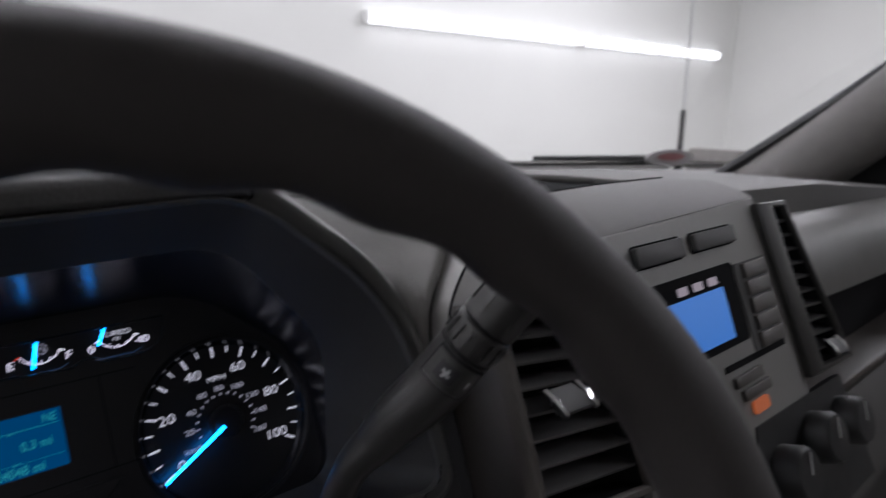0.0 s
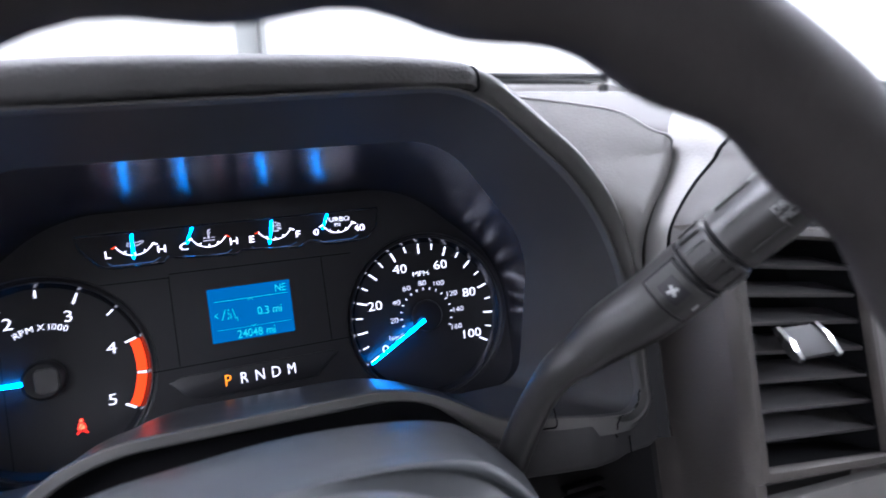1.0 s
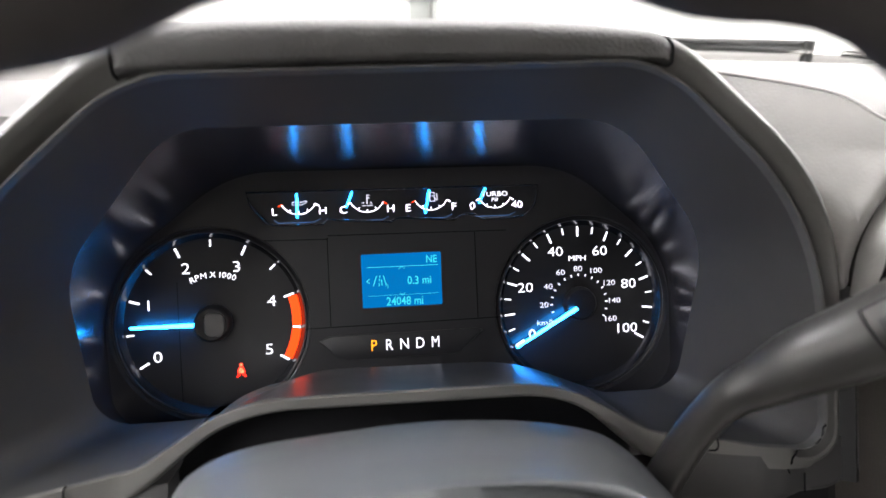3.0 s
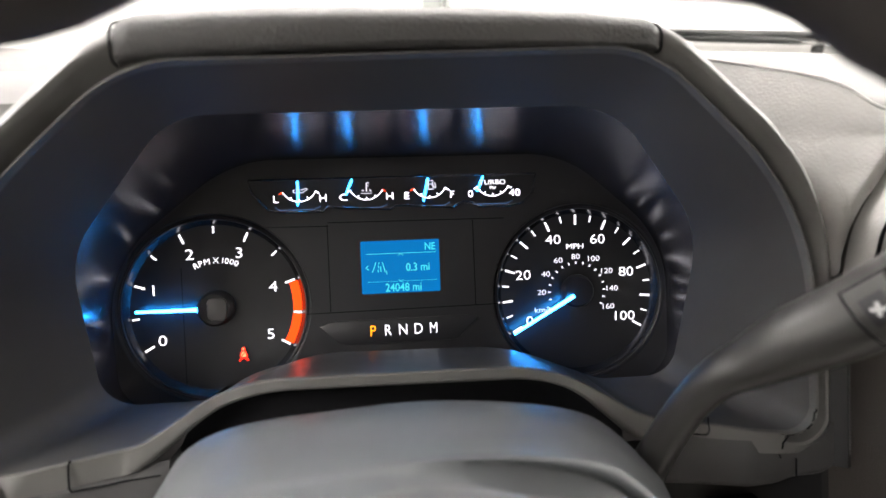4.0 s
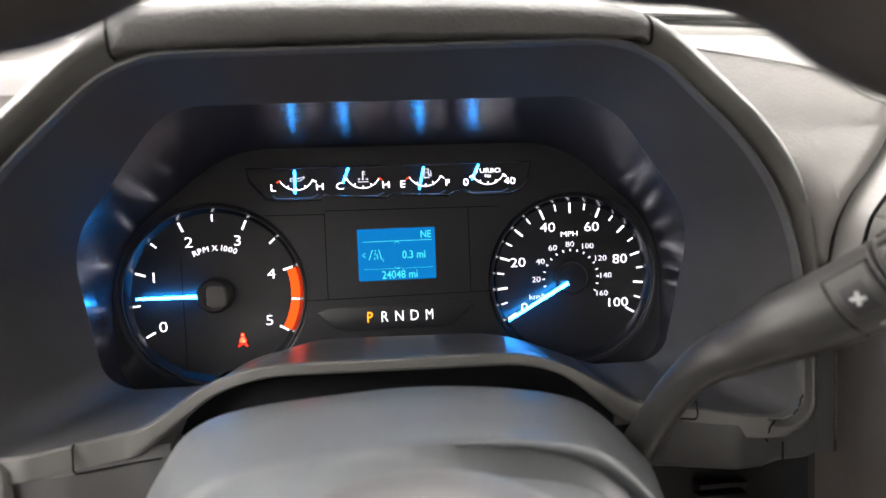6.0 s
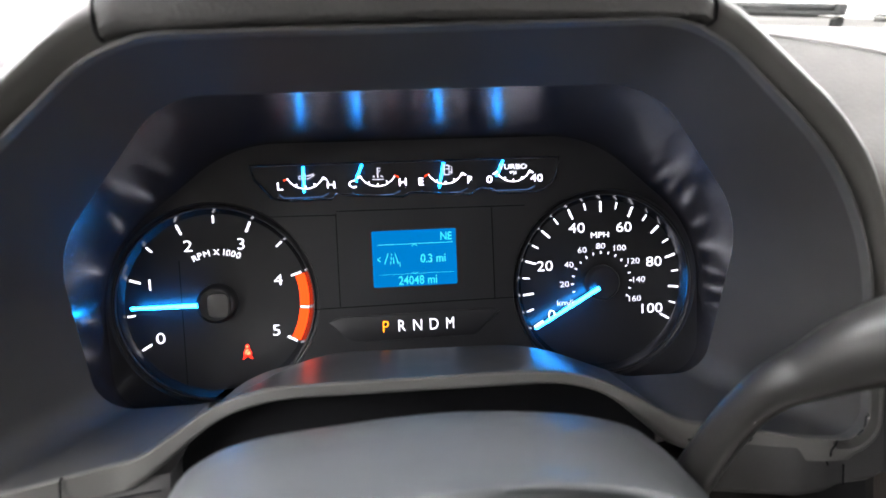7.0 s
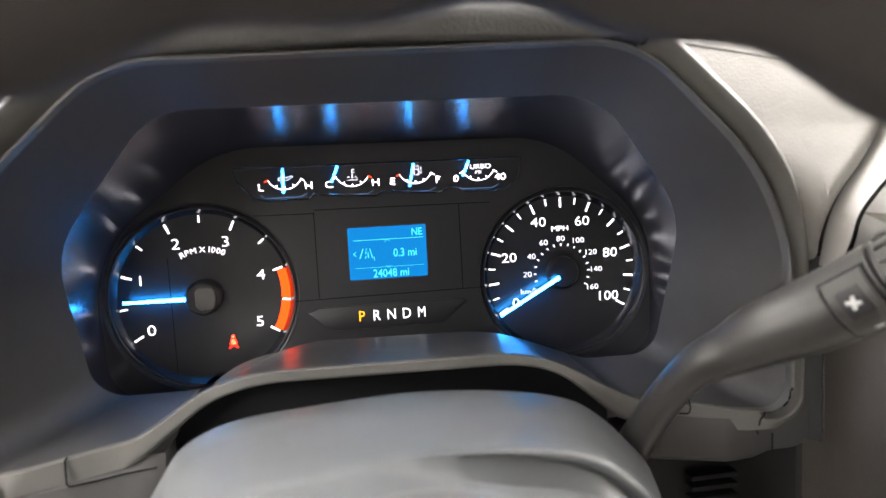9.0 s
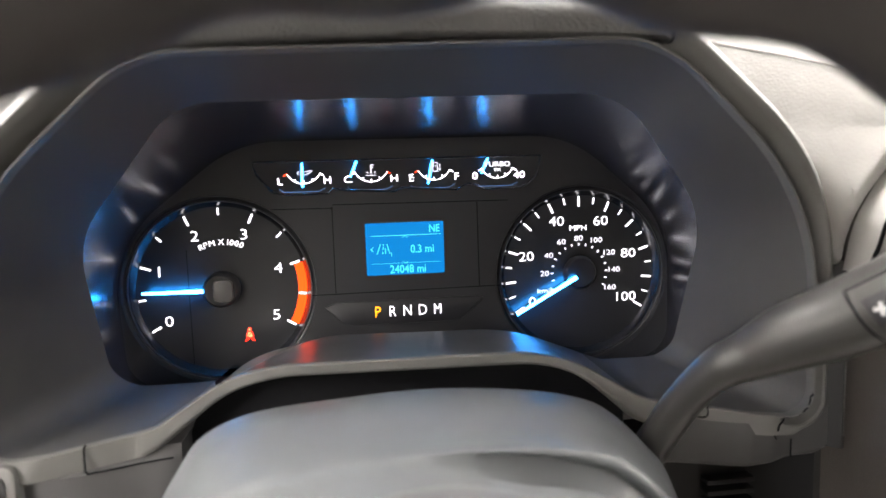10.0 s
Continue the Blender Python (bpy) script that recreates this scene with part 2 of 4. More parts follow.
def bar(x0, z0, x1, z1, w, y, depth=0.0003, bm=None, w1=None):
    """A flat stroke on the plane of constant y, w wide."""
    d = Vector((x1 - x0, z1 - z0))
    n = Vector((-d.y, d.x)).normalized()
    w1 = w if w1 is None else w1
    o = [(x0 + n.x * w / 2, z0 + n.y * w / 2), (x0 - n.x * w / 2, z0 - n.y * w / 2), (x1 - n.x * w1 / 2, z1 - n.y * w1 / 2), (x1 + n.x * w1 / 2, z1 + n.y * w1 / 2)]
    return prism(o, y - depth, y, bm=bm)


def arc_band(cx, cz, r0, r1, a0, a1, y, depth=0.0003, n=24, bm=None):
    """A flat ring piece; angles in degrees, clockwise from up."""
    angs = [radians(a0 + (a1 - a0) * k / n) for k in range(n + 1)]
    o = [(cx + r1 * math.sin(a), cz + r1 * math.cos(a)) for a in angs] + [(cx + r0 * math.sin(a), cz + r0 * math.cos(a)) for a in angs[::-1]]
    rings = [[(x, y - depth, z) for x, z in o], [(x, y, z) for x, z in o]]
    b = bm or bmesh.new()
    m = len(angs)
    va = [[b.verts.new(p) for p in r] for r in rings]
    for i in range(m - 1):
        b.faces.new((va[0][i], va[0][i + 1], va[0][2 * m - 2 - i], va[0][2 * m - 1 - i]))
        b.faces.new((va[0][i], va[1][i], va[1][i + 1], va[0][i + 1]))
        j = m + i
        b.faces.new((va[0][j], va[1][j], va[1][j + 1], va[0][j + 1]))
    return b


# ---- workshop ----
def slab(name, x0, x1, y0, y1, z0, z1, mat, label, category):
    return solid(name, box(x0, x1, y0, y1, z0, z1), mat, ((x0 + x1) / 2, (y0 + y1) / 2, z0), label, category, kind="structure", frame_of=SHOP, smooth=False)


slab("floor", -4.2, 7.9, -9.2, 3.6, -0.2, 0.0, FLOOR, "grey concrete workshop floor", "floor")
slab("ceiling", -4.2, 7.9, -9.2, 3.6, 4.3, 4.5, CEIL, "plain white workshop ceiling", "ceiling")
slab("wall_north", -4.2, 7.9, 3.4, 3.6, 0.0, 4.3, WALL, "plain white painted workshop wall", "wall")
slab("wall_east", 7.7, 7.9, -9.0, 3.4, 0.0, 4.3, WALL, "plain white painted workshop side wall", "wall")
slab("wall_west", -4.2, -4.0, -9.0, 3.4, 0.0, 4.3, WALL, "plain white painted workshop side wall", "wall")
slab("wall_south", -4.0, 7.7, -9.2, -9.0, 0.0, 4.3, WALL, "plain white painted workshop back wall", "wall")

post = thing("wall_post", (0.42, 3.36, 0), "pale grey steel upright on the white wall", "post", kind="structure", frame_of=SHOP)
part("flange", box(0.33, 0.44, 3.37, 3.40, 0, 4.3), POSTGREY, post, smooth=False)
part("web", box(0.45, 0.475, 3.30, 3.40, 0, 4.3), POSTGREY, post, smooth=False)


def wall_tube(x0, x1, y, z):
    t = thing("wall_light", ((x0 + x1) / 2, y, z), "long lit white strip light on the wall", "strip light", group="wall strip lights", frame_of=SHOP)
    part("backplate", box(x0, x1, y - 0.02, y, z - 0.040, z + 0.040, 0.004), WHITEPAINT, t)
    prof = [(0.0, -0.038), (-0.030, -0.032), (-0.042, -0.015), (-0.045, 0.0), (-0.042, 0.015), (-0.030, 0.032), (0.0, 0.038)]
    part("diffuser", loft([[(x, y - 0.021 + a, z + b) for a, b in prof] for x in (x0 + 0.03, x1 - 0.03)], True, (True, True)), TUBE, t, "glowing white diffuser")
    for x in (x0, x1 - 0.03):
        part("end_cap", box(x, x + 0.03, y - 0.068, y - 0.021, z - 0.040, z + 0.040, 0.006), WHITEPAINT, t)


wall_tube(2.40, 4.73, 3.4, 2.507)
wall_tube(4.74, 7.25, 3.4, 2.507)


# ---- instrument cluster ----
# Closed outlines of the cluster and its hood, each by ten corners (x, z, corner radius), clockwise from the upper right:
# two at the top right, two low right, two on the arch over the column, two low left, two at the top left.
OPENING = [(.0885, .0876, .045), (.1390, .0335, .050), (.1408, -.0437, .013), (.1010, -.0432, .020), (.0500, -.0210, .090),
           (-.0475, -.0188, .070), (-.0900, -.0408, .060), (-.1422, -.0406, .015), (-.1394, .0325, .045), (-.0900, .0858, .035)]
PLATE = [(.0930, .0766, .060), (.1500, .0270, .060), (.1500, -.0495, .018), (.1000, -.0505, .020), (.0450, -.0300, .030),
         (-.0480, -.0290, .030), (-.0920, -.0500, .030), (-.1440, -.0490, .018), (-.1470, .0260, .060), (-.0830, .0764, .060)]
LIPIN = [(.0890, .1005, .050), (.1580, .0410, .150), (.1735, -.0560, .010), (.1015, -.0464, .030), (.0585, -.0203, .090),
         (-.0700, -.0185, .075), (-.1080, -.0434, .024), (-.1690, -.0480, .012), (-.1590, .0390, .150), (-.0935, .0960, .050)]
LIPOUT = [(.0945, .1166, .050), (.1725, .0465, .150), (.1850, -.0655, .012), (.1030, -.0622, .030), (.0645, -.0272, .060),
          (-.0705, -.0246, .065), (-.1095, -.0553, .022), (-.1790, -.0590, .015), (-.1740, .0456, .150), (-.1000, .1140, .050)]
ARC, RUN = 12, 12
NRING = 10 * (ARC + RUN)


def rounded_loop(corners):
    """NRING points round a polygon with rounded corners, from the middle of its top; the same index lies on the same corner of every loop."""
    n, pieces = len(corners), []
    for k in range(n):
        a, b, c = (Vector(corners[(k + d) % n][:2]) for d in (-1, 0, 1))
        u, v = (a - b).normalized(), (c - b).normalized()
        half = u.angle(v) / 2
        reach = min(corners[k][2] / math.tan(half), .47 * (a - b).length, .47 * (c - b).length)
        r = reach * math.tan(half)
        mid = b + (u + v).normalized() * (r / math.sin(half))
        p, q = b + u * reach - mid, b + v * reach - mid
        turn = p.angle_signed(q)
        pieces.append([mid + Matrix.Rotation(-turn * j / (ARC - 1), 2) @ p for j in range(ARC)])
    out = []
    for k in range(n):
        out += pieces[k]
        p, q = pieces[k][-1], pieces[(k + 1) % n][0]
        out += [p.lerp(q, (j + 1) / (RUN + 1)) for j in range(RUN)]
    half = RUN // 2
    return [tuple(p) for p in out[-half:] + out[:-half]]


def lip_depth(x, z):
    """Depth of the hood's front edge: it leans towards the driver at the top; the arch over the column lies a little deeper."""
    low = max(0.0, min(1.0, (-z - 0.005) / 0.02)) * max(0.0, min(1.0, (0.145 - abs(x)) / 0.03))
    return (-0.1 - 0.19 * z) * (1 - low) + -0.0795 * low


def ring3(outline, depth):
    return [(x, depth(x, z), z) for x, z in rounded_loop(outline)]


TX, TZ, TR = -0.0956, 0.0005, 0.040      # tachometer: centre and radius of the scale's middle
SX, SZ, SR = 0.1000, 0.0000, 0.040       # speedometer
open_ring = ring3(OPENING, lambda x, z: -.047 - .45 * z)
plate_ring = ring3(PLATE, lambda x, z: -0.006)

cluster = thing("instrument_cluster", (0, -0.006, -0.05), "lit black instrument cluster with blue needles and white scales", "instrument cluster")
shroud = []
for f in (0, .06, .2, .4, .6, .8, 1):
    shroud.append([tuple(np.array(a) * (1 - f) + np.array(b) * f + np.array((0, 0, .0015 if a[2] > .08 else 0.0)) * 4 * f * (1 - f)) for a, b in zip(open_ring, plate_ring)])
part("light_shroud", loft(shroud), GLOSS, cluster, "satin black wall round the dials that mirrors the gauges")

# dial plate with two round holes
bm = bmesh.new()
outer = [bm.verts.new(p) for p in plate_ring]
edges = [bm.edges.new((outer[i], outer[(i + 1) % NRING])) for i in range(NRING)]
for cx, cz in ((TX, TZ), (SX, SZ)):
    v = [bm.verts.new((cx + 0.0492 * math.cos(2 * math.pi * k / 96), -0.006, cz + 0.0492 * math.sin(2 * math.pi * k / 96))) for k in range(96)]
    edges += [bm.edges.new((v[i], v[(i + 1) % 96])) for i in range(96)]
bmesh.ops.triangle_fill(bm, use_beauty=True, edges=edges)
part("dial_plate", bm, FACE, cluster, "matt black plate between the dials", smooth=False)
for x0, z0, x1, z1 in ((-.068, .0416, -.036, .0412), (-.0364, .0420, -.0364, -.0040), (.0409, .0420, .0412, -.0042), (-.0493, -.0046, .0537, -.0041), (-.036, .0430, .058, .0424)):
    part("seam", bar(x0, z0, x1, z1, .0005, -.0061, .0002), VOID, cluster)
frame_bm = prism([(-.0425, -.0115), (-.0335, -.0205), (-.0275, -.0222), (.0300, -.0222), (.0435, -.0105), (.0405, -.0092), (-.0365, -.0092)], -.0068, -.0058, .0004)
gear_window = part("gear_window", frame_bm, FACE, cluster, "black gear indicator strip")


def dial(name, cx, cz, label):
    face = part(name, lathe(cx, cz, [(0.0480, 0.0006), (0.0480, 0.0)], 96, (False, True)), DIALFACE, cluster, label)
    part("dial_wall", ring_wall(cx, cz, 0.0460, -0.0040, 0.0436, 0.0, 96), DIALGLOSS, face, "glossy dial surround")
    prof = [(0.0460, -0.0038), (0.0464, -0.0046), (0.0470, -0.0047), (0.0475, -0.0042), (0.0478, -0.0037), (0.0486, -0.0041), (0.0494, -0.0061)]
    part("bezel", lathe(cx, cz, prof, 96, (False, False)), FACE, face)
    return face


def polar(cx, cz, r, deg):
    return cx + r * math.sin(radians(deg)), cz + r * math.cos(radians(deg))


def stroke(cx, cz, deg, r0, r1, w, y=-0.0003, bm=None):
    (a, b), (c, d) = polar(cx, cz, r0, deg), polar(cx, cz, r1, deg)
    return bar(a, b, c, d, w, y, bm=bm)


# tachometer
tach = dial("tachometer", TX, TZ, "tachometer with white scale and red band")
for n in range(6):
    part("scale_mark", stroke(TX, TZ, (n - 2.5) * 48, .0374, .0426, .0010), LIT, tach)
for n in (0.5, 1.5, 2.5, 3.5):
    part("scale_mark", stroke(TX, TZ, (n - 2.5) * 48, .0392, .0428, .0008), LIT, tach)
part("red_band", arc_band(TX, TZ, .0393, .0438, 73.2, 94.9, -.0003), REDBAND, tach)
part("red_band", arc_band(TX, TZ, .0393, .0438, 97.0, 118.8, -.0003), REDBAND, tach)
part("scale_mark", stroke(TX, TZ, 96, .0396, .0436, .0010), LIT, tach)
for n, r in zip(range(6), (.0325, .0330, .0308, .0308, .0308, .0312)):
    x, z = polar(TX, TZ, r, (n - 2.5) * 48)
    part("numeral", lettering("I" if n == 1 else str(n), x, z, -.0004, .0057), LIT, tach)
for ch, a in zip("RPMXI000", (-23.5, -17.4, -9.5, 1.4, 9.4, 14.1, 19.9, 25.6)):
    x, z = polar(TX, TZ, .0247 + .0005 * a / 25, a)
    part("letter", lettering(ch, x, z, -.0004, .0031, spin=a * .9, stretch=1.06), LIT, tach)
part("seam", bar(TX - .0172, .022, TX - .0172, -.0475, .0004, -.0001, .0001), VOID, tach)
x, z = polar(TX, TZ, .0283, 154)
icon = lathe(x, z + .0029, [(.0010, -.0006), (.0010, -.0002)], 12, (True, False))
prism([(x + a, z + b) for a, b in ((-.0012, .0017), (.0012, .0017), (.0021, -.0008), (.0017, -.0014), (-.0017, -.0014), (-.0021, -.0008))], -.0006, -.0002, bm=icon)
for side in (-1, 1):
    prism([(x + side * a, z + b) for a, b in ((.0004, -.0018), (.0017, -.0018), (.0027, -.0034), (.0018, -.0036), (.0012, -.0027), (.0004, -.0027))], -.0006, -.0002, bm=icon)
part("warning_icon", icon, REDICON, tach, "red lit warning symbol")
body = prism([(x + a, z + b) for a, b in ((-.0007, .0014), (.0007, .0014), (.0014, -.0008), (.0011, -.0012), (-.0011, -.0012), (-.0014, -.0008))], -.0008, -.0005)
lathe(x, z + .0029, [(.0006, -.0008), (.0006, -.0005)], 12, (True, False), bm=body)
part("icon_body", body, ICONPALE, tach)
part("icon_strap", bar(x - .0012, z - .0012, x + .0010, z + .0014, .0004, -.0009, .0002), REDICON, tach)
part("needle_hub", lathe(TX, TZ, [(.0095, -.0004), (.0090, -.0060), (.0078, -.0072), (.0, -.0074)], 32, (False, False)), BLACK, tach)
part("hub_cap", prism(rounded(TX - .0032, TX + .0066, TZ - .0058, TZ + .0058, .0030), -.0088, -.0072, .0006), HUBMAT, tach, "grey hub cap")


def needle(cx, cz, deg, r0, r1, face, w=.0020):
    (a, b), (c, d) = polar(cx, cz, r0, deg), polar(cx, cz, r1, deg)
    part("needle", bar(a, b, c, d, w, -.0058, .0007, w1=w * .62), NEEDLE, face, "glowing blue needle")


needle(TX, TZ, -89.6, .0060, .0388, tach)

# speedometer
speedo = dial("speedometer", SX, SZ, "speedometer in miles and kilometres an hour")
for v in range(0, 101, 5):
    big = v % 10 == 0
    part("scale_mark", stroke(SX, SZ, (v - 50) * 2.4, .0372 if big else .0392, .0428, .0010 if big else .0007), LIT, speedo)
for v, r in zip(range(0, 101, 20), (.0318, .0322, .0318, .0312, .0306, .0312)):
    x, z = polar(SX, SZ, r, (v - 50) * 2.4)
    part("numeral", lettering(str(v), x, z, -.0004, .0054), LIT, speedo)
for v in range(10, 161, 10):
    deg = -120 + v * 1.4914
    part("scale_mark", stroke(SX, SZ, deg, .0152, .0166, .0007), LITDIM, speedo)
    if v % 20 == 0:
        x, z = polar(SX, SZ, .0203 if v != 80 else .0192, deg)
        part("numeral", lettering(str(v), x, z, -.0004, .0031), LITDIM, speedo)
part("lettering", lettering("MPH", SX - .0005, SZ + .0250, -.0004, .0031), LIT, speedo)
part("lettering", lettering("km/h", SX - .0195, SZ - .0098, -.0004, .0031), LITDIM, speedo)
part("needle_hub", lathe(SX, SZ, [(.0095, -.0004), (.0090, -.0030), (.0080, -.0040), (.0, -.0042)], 32, (False, False)), DIAL, speedo)
needle(SX, SZ, -119.3, .0040, .0436, speedo)

# gear letters
for ch, x in zip("PRNDM", (-.0148, -.0068, .0013, .0095, .0177)):
    part("letter", lettering(ch, x, -.0155, -.0070, .0060, stretch=.74 if ch == "M" else .84), AMBER if ch == "P" else LIT, gear_window, "amber lit letter P" if ch == "P" else "")

# information display
lcd = part("display", prism(rounded(-.0196, .0222, .0045, .0324, .0006), -.0066, -.0058), LCD, cluster, "blue lit trip display")
LY = -.0067
part("lettering", lettering("NE", .0172, .0286, LY, .0040, stretch=.85, bold=.016), LCDINK, lcd)
part("lettering", lettering("0.3 mi", .0105, .0178, LY, .0044, stretch=.85, bold=.016), LCDINK, lcd)
part("lettering", lettering("24048 mi", .0025, .0072, LY, .0044, stretch=.85, bold=.016), LCDINK, lcd)
part("rule", bar(-.0168, .0256, .0205, .0256, .0003, LY), LCDINK, lcd)
for k in range(38):
    part("rule_dot", bar(-.0165 + k * .00098, .0107, -.0160 + k * .00098, .0107, .0003, LY), LCDINK, lcd)
for z, s in ((.0247, 1), (.0112, -1)):
    part("arrow", bar(.0013, z + s * .0008, -.0001, z - s * .0004, .0003, LY, bm=bar(.0013, z + s * .0008, .0027, z - s * .0004, .0003, LY)), LCDINK, lcd)
part("arrow", bar(-.0172, .0184, -.0156, .0196, .0004, LY, bm=bar(-.0172, .0184, -.0156, .0172, .0004, LY)), LCDINK, lcd)
road = bar(-.0138, .0158, -.0118, .0212, .0005, LY)
for a, b, c, d in ((-.0070, .0158, -.0084, .0212), (-.0108, .0158, -.0106, .0172), (-.0105, .0182, -.0104, .0196), (-.0103, .0202, -.0102, .0212), (-.0092, .0160, -.0094, .0190)):
    bar(a, b, c, d, .0005, LY, bm=road)
part("road_symbol", road, LCDINK, lcd)
part("lettering", lettering("1", -.0062, .0154, LY, .0024), LCDINK, lcd)

# row of four small gauges
strip = [(-.0755, .0655), (-.0735, .0600), (-.0655, .0508), (-.0600, .0496)]
for c in (-.0500, -.0152, .0181):
    strip += [(c + .012, .0496), (c + .0150, .0514), (c + .0180, .0515)]
strip += [(.0415, .0505), (.0445, .0496), (.0620, .0496), (.0680, .0508), (.0735, .0560), (.0760, .0655)]
gauges = part("gauge_strip", prism(strip, -.0066, -.0056), DIAL, cluster, "black strip of four small gauges")


def widened(loop, d):
    """The loop (x, z), moved outwards by d."""
    out, n = [], len(loop)
    cx, cz = (sum(p[k] for p in loop) / n for k in (0, 1))
    for k in range(n):
        (ax, az), (bx, bz), (px, pz) = loop[k - 1], loop[(k + 1) % n], loop[k]
        nx, nz = bz - az, ax - bx
        w = math.hypot(nx, nz) or 1
        s = d / w * (1 if nx * (px - cx) + nz * (pz - cz) >= 0 else -1)
        out.append((px + nx * s, pz + nz * s))
    return out


rim_loops = ((.0012, -.0058), (.0010, -.0082), (.0004, -.0087), (.0001, -.0084), (0.0, -.0060))
part("window_rim", loft([[(x, y, z) for x, z in widened(strip, d)] for d, y in rim_loops]), GLOSS, gauges, "glossy black rim round the gauges", smooth=False)
for k, (c, lo, hi, deg) in enumerate(((-.0500, "L", "H", 2), (-.0152, "C", "H", -53), (.0181, "E", "F", -14), (.0524, "0", "40", -47))):
    g = part("small_gauge", arc_band(c, .0640, .0094, .00968, 118, 242, -.0067, n=20), LITGAUGE, gauges)
    for a in (118, 242):
        part("scale_mark", stroke(c, .0640, a, .0092, .0116, .0005, -.0067), REDBAND if (k, a) in ((0, 242), (1, 118), (2, 242)) else LITGAUGE, gauges)
    for a in (150, 180, 210):
        part("scale_mark", stroke(c, .0640, a, .0082, .0094, .00038, -.0067), LITGAUGE, gauges)
    part("letter", lettering(lo, c - .0122, .0558, -.0067, .0038, bold=-.022), LITGAUGE, gauges)
    part("letter", lettering(hi, c + .0121, .0558, -.0067, .0038, bold=-.022), LITGAUGE, gauges)
    base_z = .0527 if k in (0, 2) else .0572
    length = .0122 if k in (0, 2) else .0080
    bx = c + (-.0008 if k == 0 else -.0108 if k == 1 else -.0034 if k == 2 else -.0088)
    part("needle", bar(bx, base_z, bx + (.0002, .0034, .0026, .0036)[k], base_z + length, .0009, -.0074, .0006), NEEDLEDIM, gauges, "glowing blue needle")
    # glowing strokes painted as the needles' reflection along the window's lower edge
    for x0, z0, x1, z1 in ((c - .0125, .0520, c - .0105, .0503), (c - .0105, .0503, c + .0075, .0503), (c + .0075, .0503, c + .0110, .0520)):
        part("edge_glint", bar(x0, z0, x1, z1, .00030, -.0067), EDGE, gauges)
part("lettering", lettering("TURBO", .0524, .0618, -.0067, .0026, bold=-.004), LIT, gauges)
part("lettering", lettering("PSI", .0524, .0588, -.0067, .0017, bold=-.004), LIT, gauges)
oil = bar(-.0530, .0606, -.0482, .0606, .00028, -.0067)
for a, b, c, d in ((-.0530, .0592, -.0482, .0592), (-.0530, .0606, -.0530, .0592), (-.0482, .0592, -.0455, .0610), (-.0482, .0606, -.0460, .0614), (-.0506, .0606, -.0506, .0616), (-.0512, .0616, -.0500, .0616)):
    bar(a, b, c, d, .00028, -.0067, bm=oil)
part("oil_symbol", oil, LITDIM, gauges)
thermo = bar(-.0152, .0592, -.0152, .0634, .00040, -.0067)
for zz in (.0618, .0632):
    bar(-.0150, zz, -.0138, zz, .00032, -.0067, bm=thermo)
for xx in (-.0178, -.0138):
    bar(xx, .0590, xx + .0006, .0596, .00030, -.0067, bm=thermo)
    bar(xx + .0006, .0596, xx + .0012, .0588, .00030, -.0067, bm=thermo)
bar(-.0155, .0592, -.0149, .0592, .0009, -.0067, bm=thermo)
bar(-.0180, .0578, -.0124, .0578, .00030, -.0067, bm=thermo)
part("temperature_symbol", thermo, LITDIM, gauges)
pump = bar(.0174, .0590, .0204, .0590, .00032, -.0067)
for a, b, c, d in ((.0176, .0590, .0176, .0636), (.0200, .0590, .0200, .0636), (.0176, .0636, .0200, .0636), (.0176, .0618, .0200, .0618), (.0212, .0630, .0214, .0596), (.0203, .0606, .0214, .0596)):
    bar(a, b, c, d, .00028, -.0067, bm=pump)
part("fuel_symbol", pump, LITDIM, gauges)

# ---- cluster hood ----
lip = rounded_loop(LIPIN)
lip_o = rounded_loop(LIPOUT)
hood = thing("cluster_hood", (0, -0.05, -0.05), "charcoal moulded hood around the instrument cluster", "dash hood")


def blend(a, b, f):
    return tuple(x * (1 - f) + y * f for x, y in zip(a, b))


r_in = [(p[0], lip_depth(*p), p[1]) for p in lip]
r_out = [(p[0], lip_depth(*q) + 0.006, p[1]) for p, q in zip(lip_o, lip)]
inner = [open_ring]
for f in (0.25, 0.5, 0.75):
    inner.append([blend(a, b, f) for a, b in zip(open_ring, r_in)])
inner.append(r_in)
shelf = [i for i in range(NRING) if open_ring[i][2] < -.012 and abs(open_ring[i][0]) < .092]
walls = [i % NRING for i in range(shelf[-1], shelf[0] + NRING + 1)]
part("inner_surround", loft([[r[i] for i in walls] for r in inner], closed=False), HOOD, hood, "dark inner faces of the hood")
part("arch_shelf", loft([[r[i] for i in shelf] for r in inner], closed=False), SHELF, hood, "satin shelf over the column that mirrors the dials")


